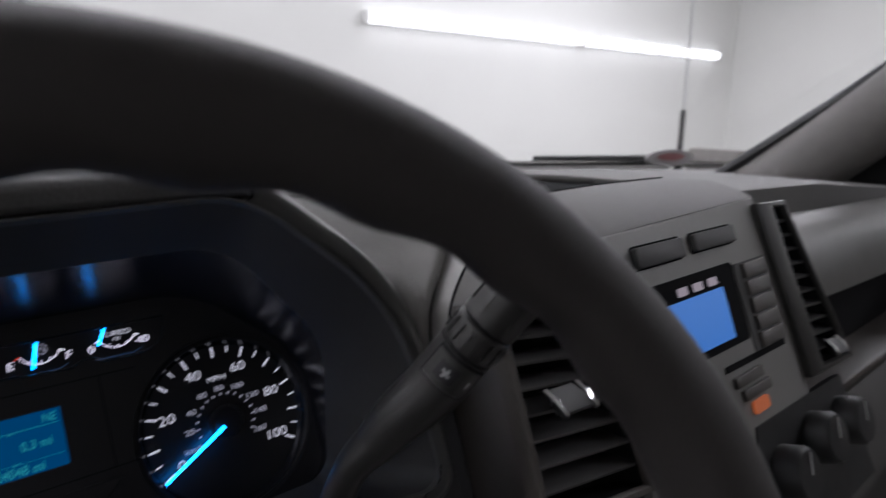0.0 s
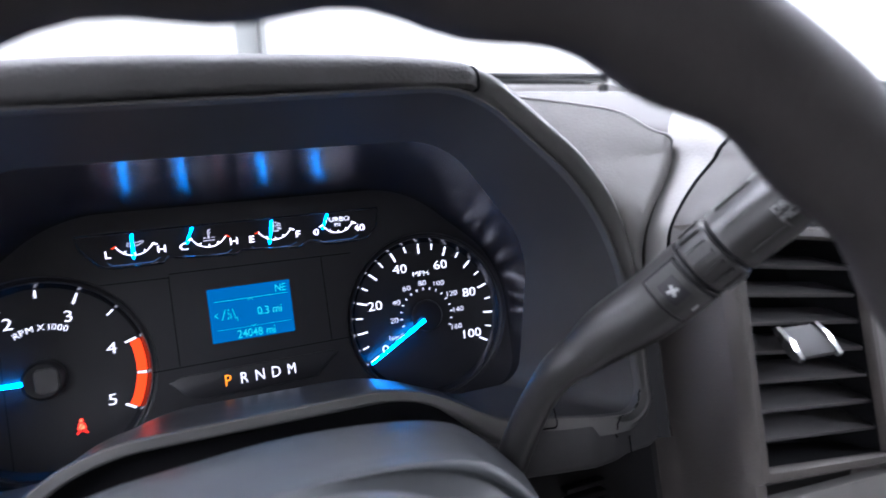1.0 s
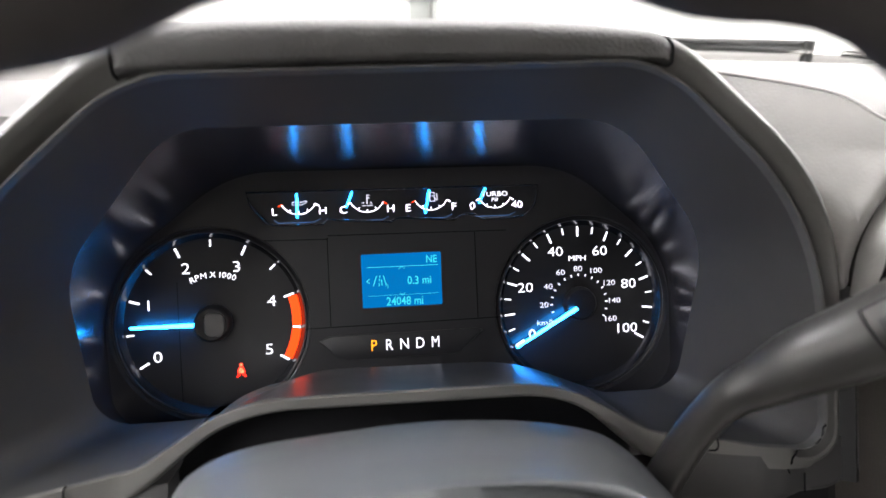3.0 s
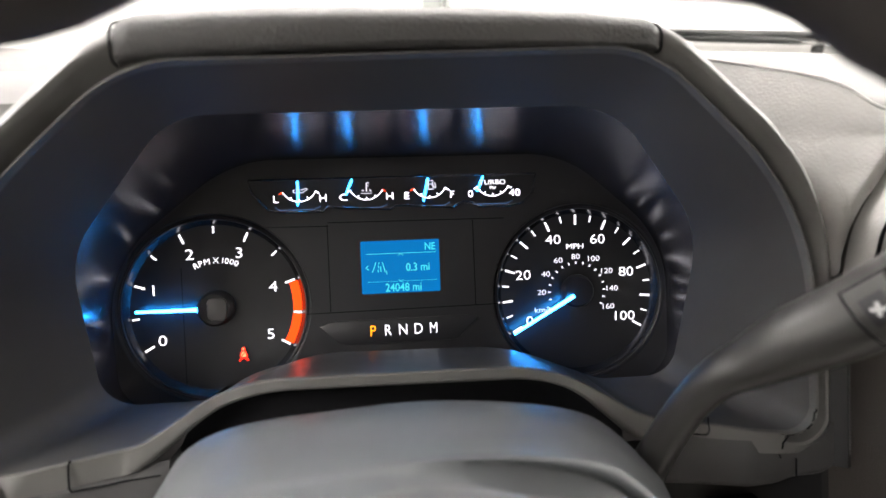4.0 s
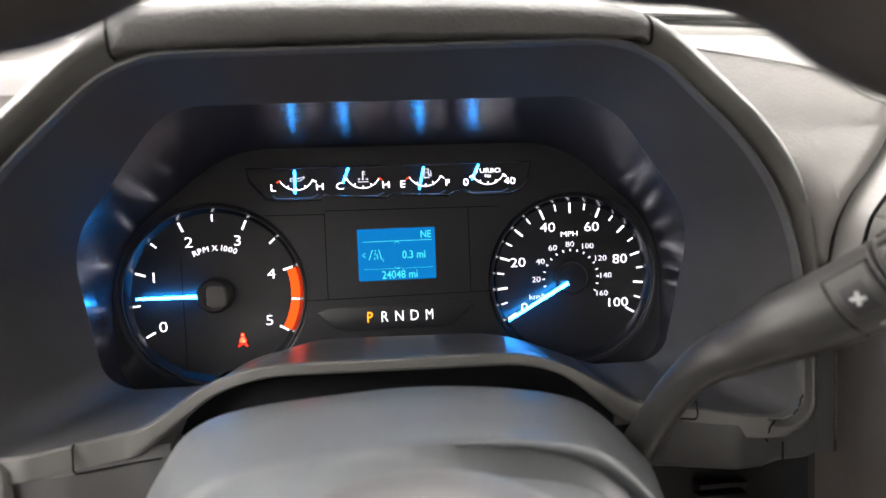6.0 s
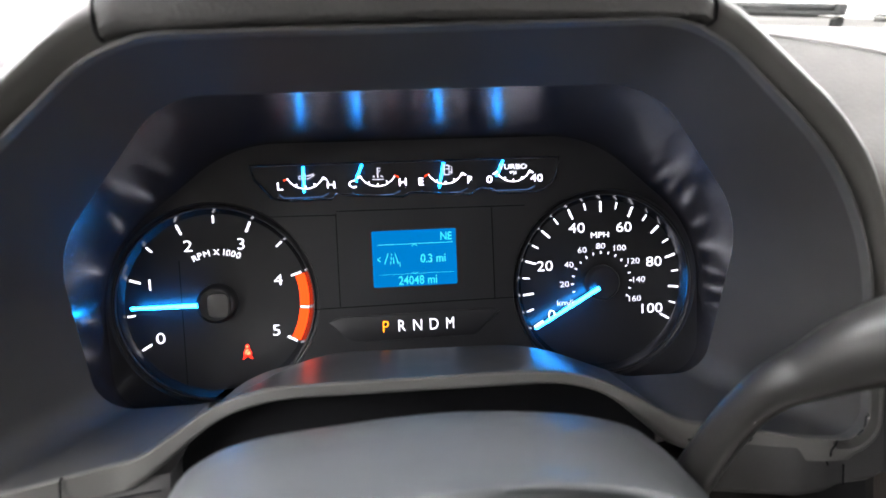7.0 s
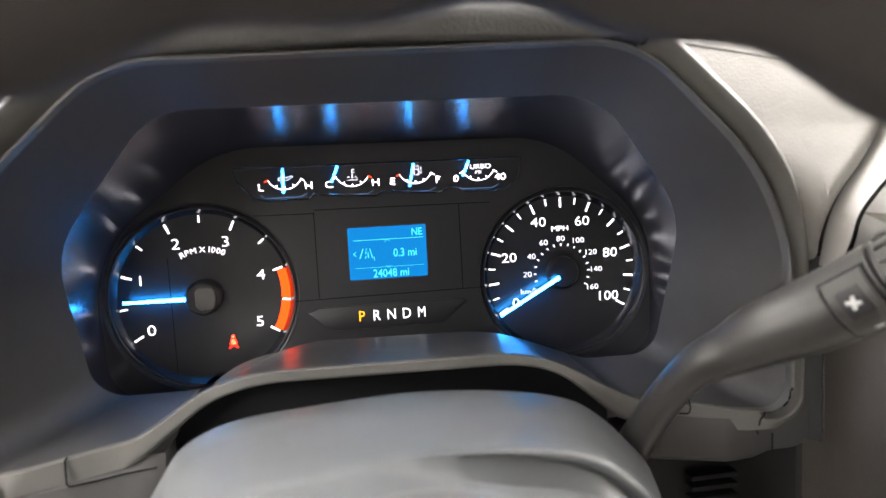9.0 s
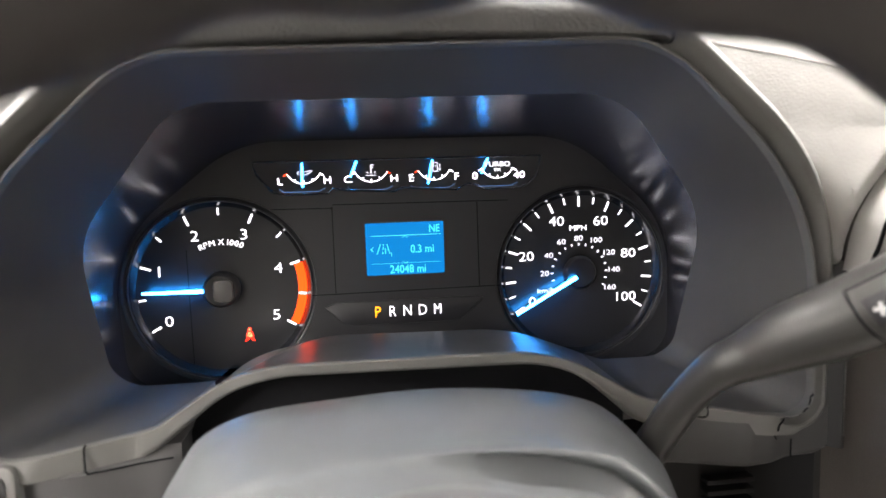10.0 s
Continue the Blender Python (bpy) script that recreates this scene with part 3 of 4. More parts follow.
def roll(f, out):
    """One line along the front edge: f from the inner to the outer edge; out: how far it stands proud of them."""
    line = []
    for a, b in zip(r_in, r_out):
        w = math.hypot(a[0] - b[0], a[2] - b[2])
        low = max(0.0, min(1.0, (-.032 - a[2]) / .008)) * max(0.0, min(1.0, (.163 - a[0]) / .006)) * max(0.0, min(1.0, (w - .0075) / .003))
        k = min(1.0, w / .0125)
        flat = .0026 * min(1.0, f / .06) ** .5 + .0058 * f
        arch = max(0.0, min(1.0, (-.008 - a[2]) / .006)) * max(0.0, min(1.0, (.112 - abs(a[0])) / .010))
        high = max(0.0, min(1.0, a[2] / .05)) * (1 - arch)
        band = .0022 * min(1.0, f / .08) ** .5 + .0032 * min(f, .75) / .75 - .0040 * max(0.0, (f - .75) / .25) ** 2
        rise = float(np.interp(f, (0, .015, .04, .075, .11, .15, .24, .34, .42, .48, .56, .68, .80, .92, 1), (0, .0024, .0044, .0048, .0030, -.0004, .0022, .0060, .0096, .0118, .0130, .0126, .0102, .0056, 0)))
        rise *= float(np.interp(abs(b[0]), (.095, .135), (.62, 1.0)))
        out_here = out + (rise - out) * high * max(0.0, min(1.0, (abs(b[0]) - .0925) / .002))
        x, y, z = blend(a, b, f)
        face = out_here * k * (1 - low) + flat * low
        line.append((x, y - face * (1 - arch) - band * arch, z))
    return line


rolled = [r_in, roll(.015, .0022), roll(.04, .0042), roll(.075, .0048), roll(.11, .0036), roll(.15, -.0002), roll(.24, -.0028), roll(.34, -.0014), roll(.42, .0028), roll(.48, .0054), roll(.56, .0063), roll(.68, .0060), roll(.80, .0048), roll(.92, .0026), r_out,
          [(x, y + .012, z) for x, y, z in r_out],
          [(x, y + .05, z) for x, y, z in r_out]]
part("front_lip", loft(rolled), LIP, hood, "satin grey rounded front edge")
# outer flanks of the hood running forward to the windscreen
flank_r = [i for i in range(NRING) if r_out[i][0] > 0.088 and r_out[i][2] > -0.06]
flank_l = [i for i in range(NRING) if r_out[i][0] < -0.088 and r_out[i][2] > -0.06]
for sel in (flank_r, flank_l):
    rows = [[(r_out[i][0] + np.sign(r_out[i][0]) * dx, r_out[i][1] + dy, r_out[i][2] + dz) for i in sel] for dx, dy, dz in ((.0005, .004, .0005), (.003, .03, .003), (.004, .09, -.004), (.002, .16, -.030))]
    part("side_flank", loft(rows, closed=False), HOOD, hood)
# soft pad across the top
pad_rows = []
for k in range(61):
    u = k / 60
    x = -.0945 + u * .1855
    e = min(1.0, min(u, 1 - u) / 0.012) ** .5
    c = -.0035 * (abs(u - .5) * 2) ** 3
    drop = .0042 * max(0.0, 1 - 2 * u) ** 1.5
    sec = [(.1016, -.1180), (.1019, -.1222), (.1034, -.1240), (.1080, -.1248), (.1114, -.1242), (.1140, -.1216), (.1190, -.1105), (.1211, -.1025), (.1222, -.0900), (.1220, -.0600), (.1150, -.0100), (.0900, .0600)]
    pad_rows.append([(x, y + (1 - e) * .0016, z + c * min(1, j / 4) - drop * max(0, 1 - j / 4) - (1 - e) * .001) for j, (z, y) in enumerate(sec)])
bm = loft(pad_rows, closed=False)
for row in (pad_rows[0], pad_rows[-1]):
    bm.faces.new([bm.verts.new(p) for p in row])
for row, dx in ((pad_rows[0], -.0008), (pad_rows[-1], .0008)):
    part("end_joint", tube([(x + dx, y - .0004, z) for x, y, z in row[:8]], [.0005] * 8, 8, up=(1, 0, 0)), VOID, hood, "dark joint at the pad's end")
part("top_pad", bm, PAD, hood, "grained soft pad with a rolled front")

# ---- lower trim under the cluster ----
def front_panel(name, outline, y0, y1, mat, parent, label="", bevel=.0012):
    return part(name, prism(outline, y0, y1, bevel), mat, parent, label)


trim = thing("lower_dash_trim", (0.12, -0.09, -0.08), "grey dash trim below the instrument cluster", "dash trim")


def panel_depth(x):
    return float(np.interp(x, (.100, .115, .145, .158, .170, .190), (-.0800, -.0808, -.0912, -.0900, -.0850, -.0845)))


columns = []
for k in range(33):
    x = .1040 + k * .0870 / 32
    low_z = -.0785 + .004 * max(0.0, (x - .181) / .010) ** 2
    top_z = float(np.interp(x, (.150, .160, .170, .191), (-.0560, -.0570, -.0560, -.0540)))
    y = panel_depth(x)
    columns.append([(x, y, top_z), (x, y, low_z + .0035), (x, y + .0008, low_z + .0014), (x, y + .0026, low_z), (x, y + .016, low_z + .0004)])
part("trim_panel", loft(columns, closed=False), HOOD, trim, "grey panel below the hood")


def left_depth(x):
    return float(np.interp(x, (-.210, -.150, -.135, -.115, -.098), (-.0920, -.0912, -.0895, -.0815, -.0790)))


columns = []
for k in range(25):
    x = -.210 + k * .1105 / 24
    y = left_depth(x)
    edge = .003 * max(0.0, (x + .104) / .0045) ** 2
    columns.append([(x, y + .004, -.0520), (x, y + edge, -.0570), (x, y + .001 + edge, -.0700), (x, y + .006 + edge, -.0950), (x, y + .012 + edge, -.1250)])
columns.append([(x, y + .03, z) for x, y, z in columns[-1]])
part("lower_panel", loft(columns, closed=False), HOOD, trim, "grey panel below the hood's lower corner")
SURFACE = np.array([p for line in rolled[1:-2] for p in line])


def proud(x, z):
    """Depth of the hood's front edge, or of the panel below it, at that place."""
    d = (SURFACE[:, 0] - x) ** 2 + (SURFACE[:, 2] - z) ** 2 + 1e-9
    near = np.argsort(d)[:6]
    y = float((SURFACE[near, 1] / d[near]).sum() / (1 / d[near]).sum())
    face = panel_depth(x) if x > 0 else left_depth(x) - .0004
    return min(y, face) if d[near[0]] < 9e-6 else face


def joint(points, r=.00042):
    """A dark moulded joint line that follows the trim's face."""
    line = []
    for (x0, z0), (x1, z1) in zip(points, points[1:]):
        line += [(x0 + (x1 - x0) * k / 6, z0 + (z1 - z0) * k / 6) for k in range(6)]
    line.append(points[-1])
    part("joint", tube([(x, proud(x, z) - .0003, z) for x, z in line], [r] * len(line), 6, up=(0, 1, 0)), VOID, trim, "dark joint line")


joint([(-.1310, -.0446), (-.1318, -.0460), (-.1320, -.0552), (-.1312, -.0566), (-.1200, -.0568), (-.1015, -.0562)])
joint([(.1268, -.0446), (.1280, -.0456), (.1282, -.0545), (.1275, -.0553), (.1160, -.0552), (.1040, -.0545)])
joint([(.1722, -.0440), (.1708, -.0505), (.1668, -.0546), (.1610, -.0562), (.1583, -.0590), (.1578, -.0640), (.1592, -.0664)])
joint([(.1697, -.0690), (.1696, -.0775)])

slots = thing("lower_vent", (0.148, -0.05, -0.115), "small black slotted vent low on the dash", "air vent")
part("body", box(.090, .1955, -.068, -.03, -.180, -.0765), BLACK, slots)
for k in range(5):
    part("slat", box(.136, .160, -.0745, -.066, -.094 - k * .0055, -.0915 - k * .0055, .0006), BLACK, slots)

switch = thing("light_switch_bezel", (-0.19, -0.09, -0.12), "dark grey switch bezel with rounded corners", "switch panel")
part("frame", prism(rounded(-.236, -.1535, -.120, -.0475, .005), -.0965, -.076, .0015), LIP, switch)
part("recess", prism(rounded(-.232, -.1570, -.116, -.0510, .004), -.0970, -.090), BLACK, switch)
part("rocker_face", loft([[(x, -.0978 + d, z) for x in (-.228, -.1590)] for z, d in ((-.0520, .003), (-.0570, .0), (-.0800, .0005), (-.0840, .003))], closed=False), STALK, switch)
part("knob", lathe(-.195, -.100, [(.013, -.096), (.013, -.108), (.011, -.111), (.0, -.1115)], 28, (False, False)), STALK, switch)

# ---- steering column ----
column = thing("steering_column", (0, -0.13, -0.08), "grey steering column shroud with a stepped top", "steering column")
SHELL = [(-0.1006, -0.0855), (-0.0969, -0.0602), (-0.0882, -0.0439), (-0.0794, -0.0329), (-0.0626, -0.0263), (-0.0312, -0.0234), (0.0014, -0.0222), (0.0343, -0.0247), (0.0579, -0.0295), (0.0707, -0.0366),
         (0.0838, -0.0496), (0.0937, -0.0634), (0.0971, -0.0871)]

def shell_row(y, s, top, step=0.0):
    row = []
    for x, z in spline(SHELL, 60):
        w = max(0.0, min(1.0, (x + .02) / .05))
        row.append((x * s - .002 * (1 - s), y, (z + .0222) * (.55 + .45 * s) + top + step * w))
    return row


rows = [shell_row(-.060, .98, -.050), shell_row(-.095, .99, -.0350), shell_row(-.106, .995, -.0275), shell_row(-.112, .998, -.0242), shell_row(-.118, .998, -.0226), shell_row(-.132, .955, -.0235),
        shell_row(-.146, .908, -.0253), shell_row(-.1570, .876, -.0264), shell_row(-.1610, .862, -.0268, .0016), shell_row(-.1635, .852, -.0272, .0014), shell_row(-.1650, .844, -.0278, -.0030), shell_row(-.1672, .836, -.0282, -.0068), shell_row(-.173, .808, -.0290, -.0070),
        shell_row(-.188, .742, -.0305, -.0040), shell_row(-.204, .670, -.0322, -.0030)]
part("upper_shroud", loft(rows, closed=False), SHROUD, column, "grey plastic upper shroud")
crest = [p for p in shell_row(-.1638, .851, -.0272, .0014) if p[0] > .004]
part("shroud_ridge", tube([(x, y, z - .0004) for x, y, z in crest], [.0005 + .0022 * min(1, k / 10) for k in range(len(crest))], 10, up=(0, 1, 0)), SHROUD, column, "raised ridge across the shroud")
low = [[(x, y, z) for x, z in ((-.100 * s, -.086), (-.08 * s, -.125), (0, -.135), (.08 * s, -.125), (.100 * s, -.086))] for y, s in ((-.06, 1), (-.13, .955), (-.204, .67))]
part("lower_shroud", loft(low, closed=False), SHROUD, column)
# flat near-black sheet: shade between shroud and dash, put in as colour
part("gap_shade", prism([(-.103, -.0600), (-.096, -.0455), (-.083, -.0340), (-.060, -.0262), (.0, -.0240), (.050, -.0270), (.073, -.0330), (.087, -.0420), (.100, -.0600), (.103, -.1200), (-.103, -.1200)], -.0600, -.0560), VOID, column, "near-black sheet painted as the shade behind the shroud")

# ---- steering wheel ----
WX, WY, WZ, WR, Wr = -0.0051, -0.2573, -0.0739, 0.1616, 0.0133
TURN = pose(WX, WY, WZ, -0.5, 0, -1.35)
wheel = thing("steering_wheel", (WX, WY, WZ), "dark grey four-spoke steering wheel with finger grips", "steering wheel")
rings = []
for k in range(160):
    a = 2 * math.pi * k / 160
    grip = .0013 * math.sin(a * 24) * max(0.0, math.sin(a) + .15)
    side_deg = abs(math.degrees(math.asin(math.sin(a))))          # 90 at the top, 0 at the sides: the grips swell there
    r_far = float(np.interp(side_deg, (0, 15, 25, 32, 45, 90), (.0215, .0210, .0198, .0182, .0165, .0160)))
    r_near = float(np.interp(side_deg, (0, 25, 35, 45, 60, 90), (.0155, .0155, .0142, .0122, .0122, .0130)))
    ring = []
    for j in range(28):
        b = 2 * math.pi * j / 28
        swell = grip * max(0.0, math.cos(b - radians(130)))
        q = WR + (swell + (r_far if math.cos(b) > 0 else r_near)) * math.cos(b)
        ring.append(tuple(TURN @ Vector((q * math.cos(a), (.5 * (r_near + Wr) + swell) * math.sin(b), q * math.sin(a)))))
    rings.append(ring)
part("rim", loft(rings + [rings[0]]), RIM, wheel, "dark textured rim")
part("back_cover", lathe(WX, WZ, [(.040, -.196), (.0560, -.200), (.0585, -.206), (.0585, -.222), (.050, -.236)], 64, (True, True)), COVER, wheel, "grey hub back cover")
part("airbag_cover", lathe(WX, WZ, [(.050, -.236), (.060, -.243), (.061, -.260), (.052, -.272), (.020, -.278)], 64, (True, True)), RIM, wheel)
for deg in (200, 232, 308, 340):
    ca, sa = math.cos(radians(deg)), math.sin(radians(deg))
    part("spoke", tube([(WX + r * ca, WY + o, WZ + r * sa) for r, o in ((.05, .004), (.09, .004), (.13, .002), (.155, 0))], [.016, .014, .012, .012], 12, .55), RIM, wheel)

# ---- gear shift stalk ----
stalk = thing("shift_stalk", (0.08, -0.11, -0.07), "dark grey shift stalk with plus and minus rocker", "shift stalk")
PTS = [(.084, -.096, -.082), (.0911, -.1084, -.0561), (.0939, -.1132, -.0466), (.0980, -.1192, -.0348), (.1020, -.1272, -.0236), (.1066, -.1338, -.0158), (.1134, -.1392, -.0106), (.1213, -.1479, -.0029), (.1320, -.1604, .0060), (.1416, -.1761, .0186)]
RAD = [.0074, .0072, .0070, .0069, .0070, .0078, .0091, .0112, .0124, .0122]
sp = spline(PTS, 64)
rd = [float(v[0]) for v in spline([(r,) for r in RAD], 64)]
part("lever", tube(sp, rd, 28), STALK, stalk, "tapered bent lever")
D = Vector((.4296, -.7030, .5668)).normalized()
E0 = Vector(PTS[-1])
TO_EYE = (Vector((-.015, -.340, .048)) - E0)
TO_EYE = (TO_EYE - TO_EYE.dot(D) * D).normalized()
ACROSS = TO_EYE.cross(D).normalized()


def along(*stations):
    return [tuple(E0 + D * s) for s, _ in stations], [r for _, r in stations]


def round_stalk(s, deg, r):
    """A point on the stalk: s along it, deg round it from the side that faces the driver, r from its axis."""
    return tuple(E0 + D * s + r * (math.cos(radians(deg)) * TO_EYE + math.sin(radians(deg)) * ACROSS))


def stalk_patch(s0, s1, a0, a1, r0, r1, soft=.0004, n=12):
    """A curved pad on the stalk, with softened edges."""
    da = math.degrees(soft / r1)
    rings = []
    for s, r, d in ((s0, r0, 0), (s0, r1 - soft, 0), (s0 + soft, r1, da), (s1 - soft, r1, da), (s1, r1 - soft, 0), (s1, r0, 0)):
        inner = [round_stalk(s, a0, r0)] + [round_stalk(s, a0 + d + (a1 - a0 - 2 * d) * k / n, r) for k in range(n + 1)] + [round_stalk(s, a1, r0)]
        rings.append(inner)
    return loft(rings, True, (True, True))


p, r = along((-.0005, .0108), (.0010, .0108))
part("groove", tube(p, r, 32), VOID, stalk, "dark joint")
p, r = along((.0008, .0112), (.0014, .0119), (.0060, .0122), (.0122, .0120), (.0128, .0113))
ring = part("twist_ring", tube(p, r, 40), STALK, stalk, "ribbed twist ring")
for k in range(16):
    a = 22.5 * k + 4
    part("rib", stalk_patch(.0030, .0108, a - 3.2, a + 3.2, .0112, .0130, .0003, 3), STALK, ring)
p, r = along((.0128, .0106), (.0142, .0106))
part("groove", tube(p, r, 32), VOID, stalk, "dark joint")
p, r = along((.0138, .0112), (.0145, .0121), (.0300, .0122), (.0460, .0116), (.0520, .0098), (.0535, .0060), (.0538, .001))
end = part("end_cap", tube(p, r, 40), STALK, stalk)
for a in (62, 20, 104, 146, -40):
    part("rib", stalk_patch(.0190, .0330 if a != 20 else .0270, a - 4.5, a + 4.5, .0112, .0129 if a != 20 else .0126, .0003, 3), STALK, end)

rocker = part("rocker", stalk_patch(-.0150, -.0016, -66, 34, .0105, .0134, .0006, 16), STALK, stalk, "dark rocker with plus and minus marks")
part("rocker_joint", stalk_patch(-.0157, -.0009, -69.5, 37.5, .0105, .0129, .0002, 16), VOID, rocker, "dark gap round the rocker")
part("plus_pad", stalk_patch(-.0122, -.0046, -27, 14, .0120, .01362, .0003, 8), FACE, rocker)


def on_stalk(bm, s, deg, r, turn=0.0):
    """Wraps a mesh drawn in x (along the stalk), y (round it) and z (out) on the stalk."""
    ct, st = math.cos(radians(turn)), math.sin(radians(turn))
    for v in bm.verts:
        x, y = v.co.x * ct - v.co.y * st, v.co.x * st + v.co.y * ct
        v.co = Vector(round_stalk(s + x, deg + math.degrees(y / r), r + v.co.z))
    return bm


part("plus_mark", on_stalk(box(-.0021, .0021, -.0006, .0006, 0, .0002, bm=box(-.0006, .0006, -.0021, .0021, 0, .0002)), -.0083, -6, .0136, -22), MARK, rocker)
part("minus_mark", on_stalk(box(-.0014, .0014, -.0005, .0005, 0, .0002), -.0078, -50, .0134, 0), MARK, rocker)
for words, deg in (("DRIVE", -10), ("MODE", -27)):
    data = bpy.data.curves.new("letters", "FONT")
    data.body, data.size, data.align_y, data.extrude = words, .0040, "CENTER", .0001
    ob = bpy.data.objects.new("letters", data)
    me = bpy.data.meshes.new_from_object(ob)
    bm = bmesh.new()
    bm.from_mesh(me)
    bpy.data.objects.remove(ob)
    on_stalk(bm, .0320, deg, .01215)
    part("lettering", bm, MARK, end)

# ---- centre stack ----
stack = thing("centre_stack", (0.3, -0.13, -0.15), "warm grey centre stack with radio and switches", "dash console")
FY = -.162
# body: bulges towards the seats from the dash, with a rounded left corner; outline in (x, y), held from low to high
corner = [(.1975, -.070), (.1962, -.083), (.1925, -.0985), (.1862, -.115), (.1782, -.138), (.1732, -.152), (.1726, -.1590), (.1750, FY)]
bm = loft([[(x, y, z) for x, y in corner] for z in (-.30, -.10, -.02, .015, .034)], closed=False)
part("side_panel", bm, PANEL, stack, "warm grey side of the centre stack")
front_panel("fascia", [(.1740, -.30), (.1740, -.0800), (.2500, -.0860), (.2480, .0230), (.1740, .0330), (.1740, .0340), (.1800, .0372), (.1900, .0414), (.2050, .0458), (.2250, .0490), (.2700, .0512), (.4460, .0565), (.4500, -.0860), (.4700, -.30)], FY, -.156, FASCIA, stack)
SEAM = [(.1870, -.104, .0080), (.1842, -.114, .0210), (.1850, -.117, .0320), (.1887, -.121, .0418), (.1960, -.125, .0525), (.2057, -.128, .0618), (.2147, -.128, .0701), (.2600, -.112, .0860), (.3500, -.100, .0910), (.4460, -.096, .0910)]
CAPLOW = [(.1738, -.154, .0310), (.1730, -.1590, .0320), (.1760, -.1615, .0345), (.1830, -.162, .0380), (.1925, -.162, .0420), (.2060, -.162, .0458), (.2250, -.162, .0491), (.2700, -.162, .0513), (.3500, -.162, .0540), (.4460, -.162, .0566)]
low_c, far_c = spline(CAPLOW, 40), spline(SEAM, 40)
mid_c = [tuple(.55 * a + .45 * b + np.array((0, -.002, .006))) for a, b in zip(low_c, far_c)]
near_c = [tuple(.9 * a + .1 * b + np.array((0, -.0015, .0022))) for a, b in zip(low_c, far_c)]
part("top_cap", loft([[tuple(q) for q in low_c], near_c, mid_c, [tuple(q) for q in far_c]], closed=False), DASHTOP, stack, "pale grey cap over the radio")
part("cap_seam", tube([tuple(q) for q in far_c], [.0011] * 40, 8), VOID, stack, "dark joint round the cap")


def air_vent(inn, y, label, n_slats, tab, rim=.0055, left=0.0, mat=PANEL, tab_width=.0195):
    """inn: the opening's corners (x, z): low left, low right, high right, high left."""
    (xa, za), (xb, zb), (xc, zc), (xd, zd) = inn
    v = thing("air_vent", ((xa + xb) / 2, y, za), label, "air vent", group="dash vents")
    out = [(xa - rim - left, za - rim), (xb + rim, zb - rim), (xc + rim, zc + rim), (xd - rim - left, zd + rim)]
    rings = [[(a, y + .006, b) for a, b in out], [(a, y - .0004, b) for a, b in out], [(a * .75 + c * .25, y - .0022, b * .75 + d * .25) for (a, b), (c, d) in zip(out, inn)],
             [(a * .2 + c * .8, y - .0024, b * .2 + d * .8) for (a, b), (c, d) in zip(out, inn)], [(c, y - .0010, d) for c, d in inn], [(c, y + .0015, d) for c, d in inn]]
    mx = (xa + xb) / 2
    part("surround", loft(rings), mat, v)
    part("duct", merged(prism([(c + (mx - c) * .26, d) for c, d in inn], y + .028, y + .032), loft([[(c, y + .0015, d) for c, d in inn], [(c + (mx - c) * .02, y + .018, d) for c, d in inn], [(c + (mx - c) * .28, y + .030, d) for c, d in inn]])), VOID, v, "black duct")
    for k in range(n_slats):
        u = (k + .9) / (n_slats + .87)
        prof = [(-.0010, -.0012), (.016, .0042), (.016, .0056), (-.0002, .0012), (-.0018, .0002)]
        part("slat", loft([[(x, y + .004 + a, z + b) for a, b in prof] for x, z in ((xa + u * (xd - xa), za + u * (zd - za)), (xb + u * (xc - xb), zb + u * (zc - zb)))], True, (True, True)), SLAT, v)
    if tab:
        tx, tz = tab
        w = tab_width / 2
        sec = ((.0000, -.0060), (-.0036, -.0082), (-.0050, -.0066), (-.0038, .0000), (-.0006, .0056), (.0020, .0050))
        body = part("tab", loft([[(tx + dx - .52 * dz, y + dy, tz + dz - .06 * dx) for dy, dz in sec] for dx in (-w, w)], True, (True, True)), GREYTAB, v, "grey thumb tab with chrome edges")
        for dx in (-w - .0024, w):
            part("chrome_edge", loft([[(tx + dx + e - .52 * dz, y + dy * 1.06 - .0006, tz + dz * 1.14 - .06 * dx) for dy, dz in sec] for e in (0, .0024)], True, (True, True)), CHROME, body, "chrome strip")
    return v


air_vent([(.1762, -.0665), (.2458, -.0765), (.2432, .0170), (.1775, .0270)], FY, "black slatted air vent with a chrome-edged tab", 7, (.2050, -.0190))
air_vent([(.4735, -.0735), (.5215, -.0775), (.4790, .0455), (.4620, .0470)], FY - .004, "tall black slatted air vent beside the radio", 10, (.500, -.066), rim=.0045, left=.018, mat=STALK, tab_width=.016)

radio = thing("radio", (.33, FY, -.04), "radio with small blue screen and grey keys", "radio")
part("screen_recess", prism(rounded(.2750, .3890, -.0340, .0175, .003), FY - .0006, FY + .004), VOID, radio)
part("screen", prism(rounded(.2850, .3700, -.0290, .0040, .001), FY - .0012, FY - .0004), SCREEN, radio, "blue lit screen")
for k in range(3):
    part("status_icon", prism(rounded(.3180 + k * .018, .3290 + k * .018, .0065, .0115, .001), FY - .0012, FY - .0004), SCREENINK, radio)
part("key_column", prism([(.3910, -.0460), (.4330, -.0460), (.4350, .0150), (.3910, .0150)], FY - .0008, FY + .003), HOOD, radio)
for k in range(5):
    z = .0040 - k * .0118
    part("key", prism(rounded(.4000, .4325, z - .0003, z + .0100, .001), FY - .0030, FY - .0004, .0008), PANEL, radio)
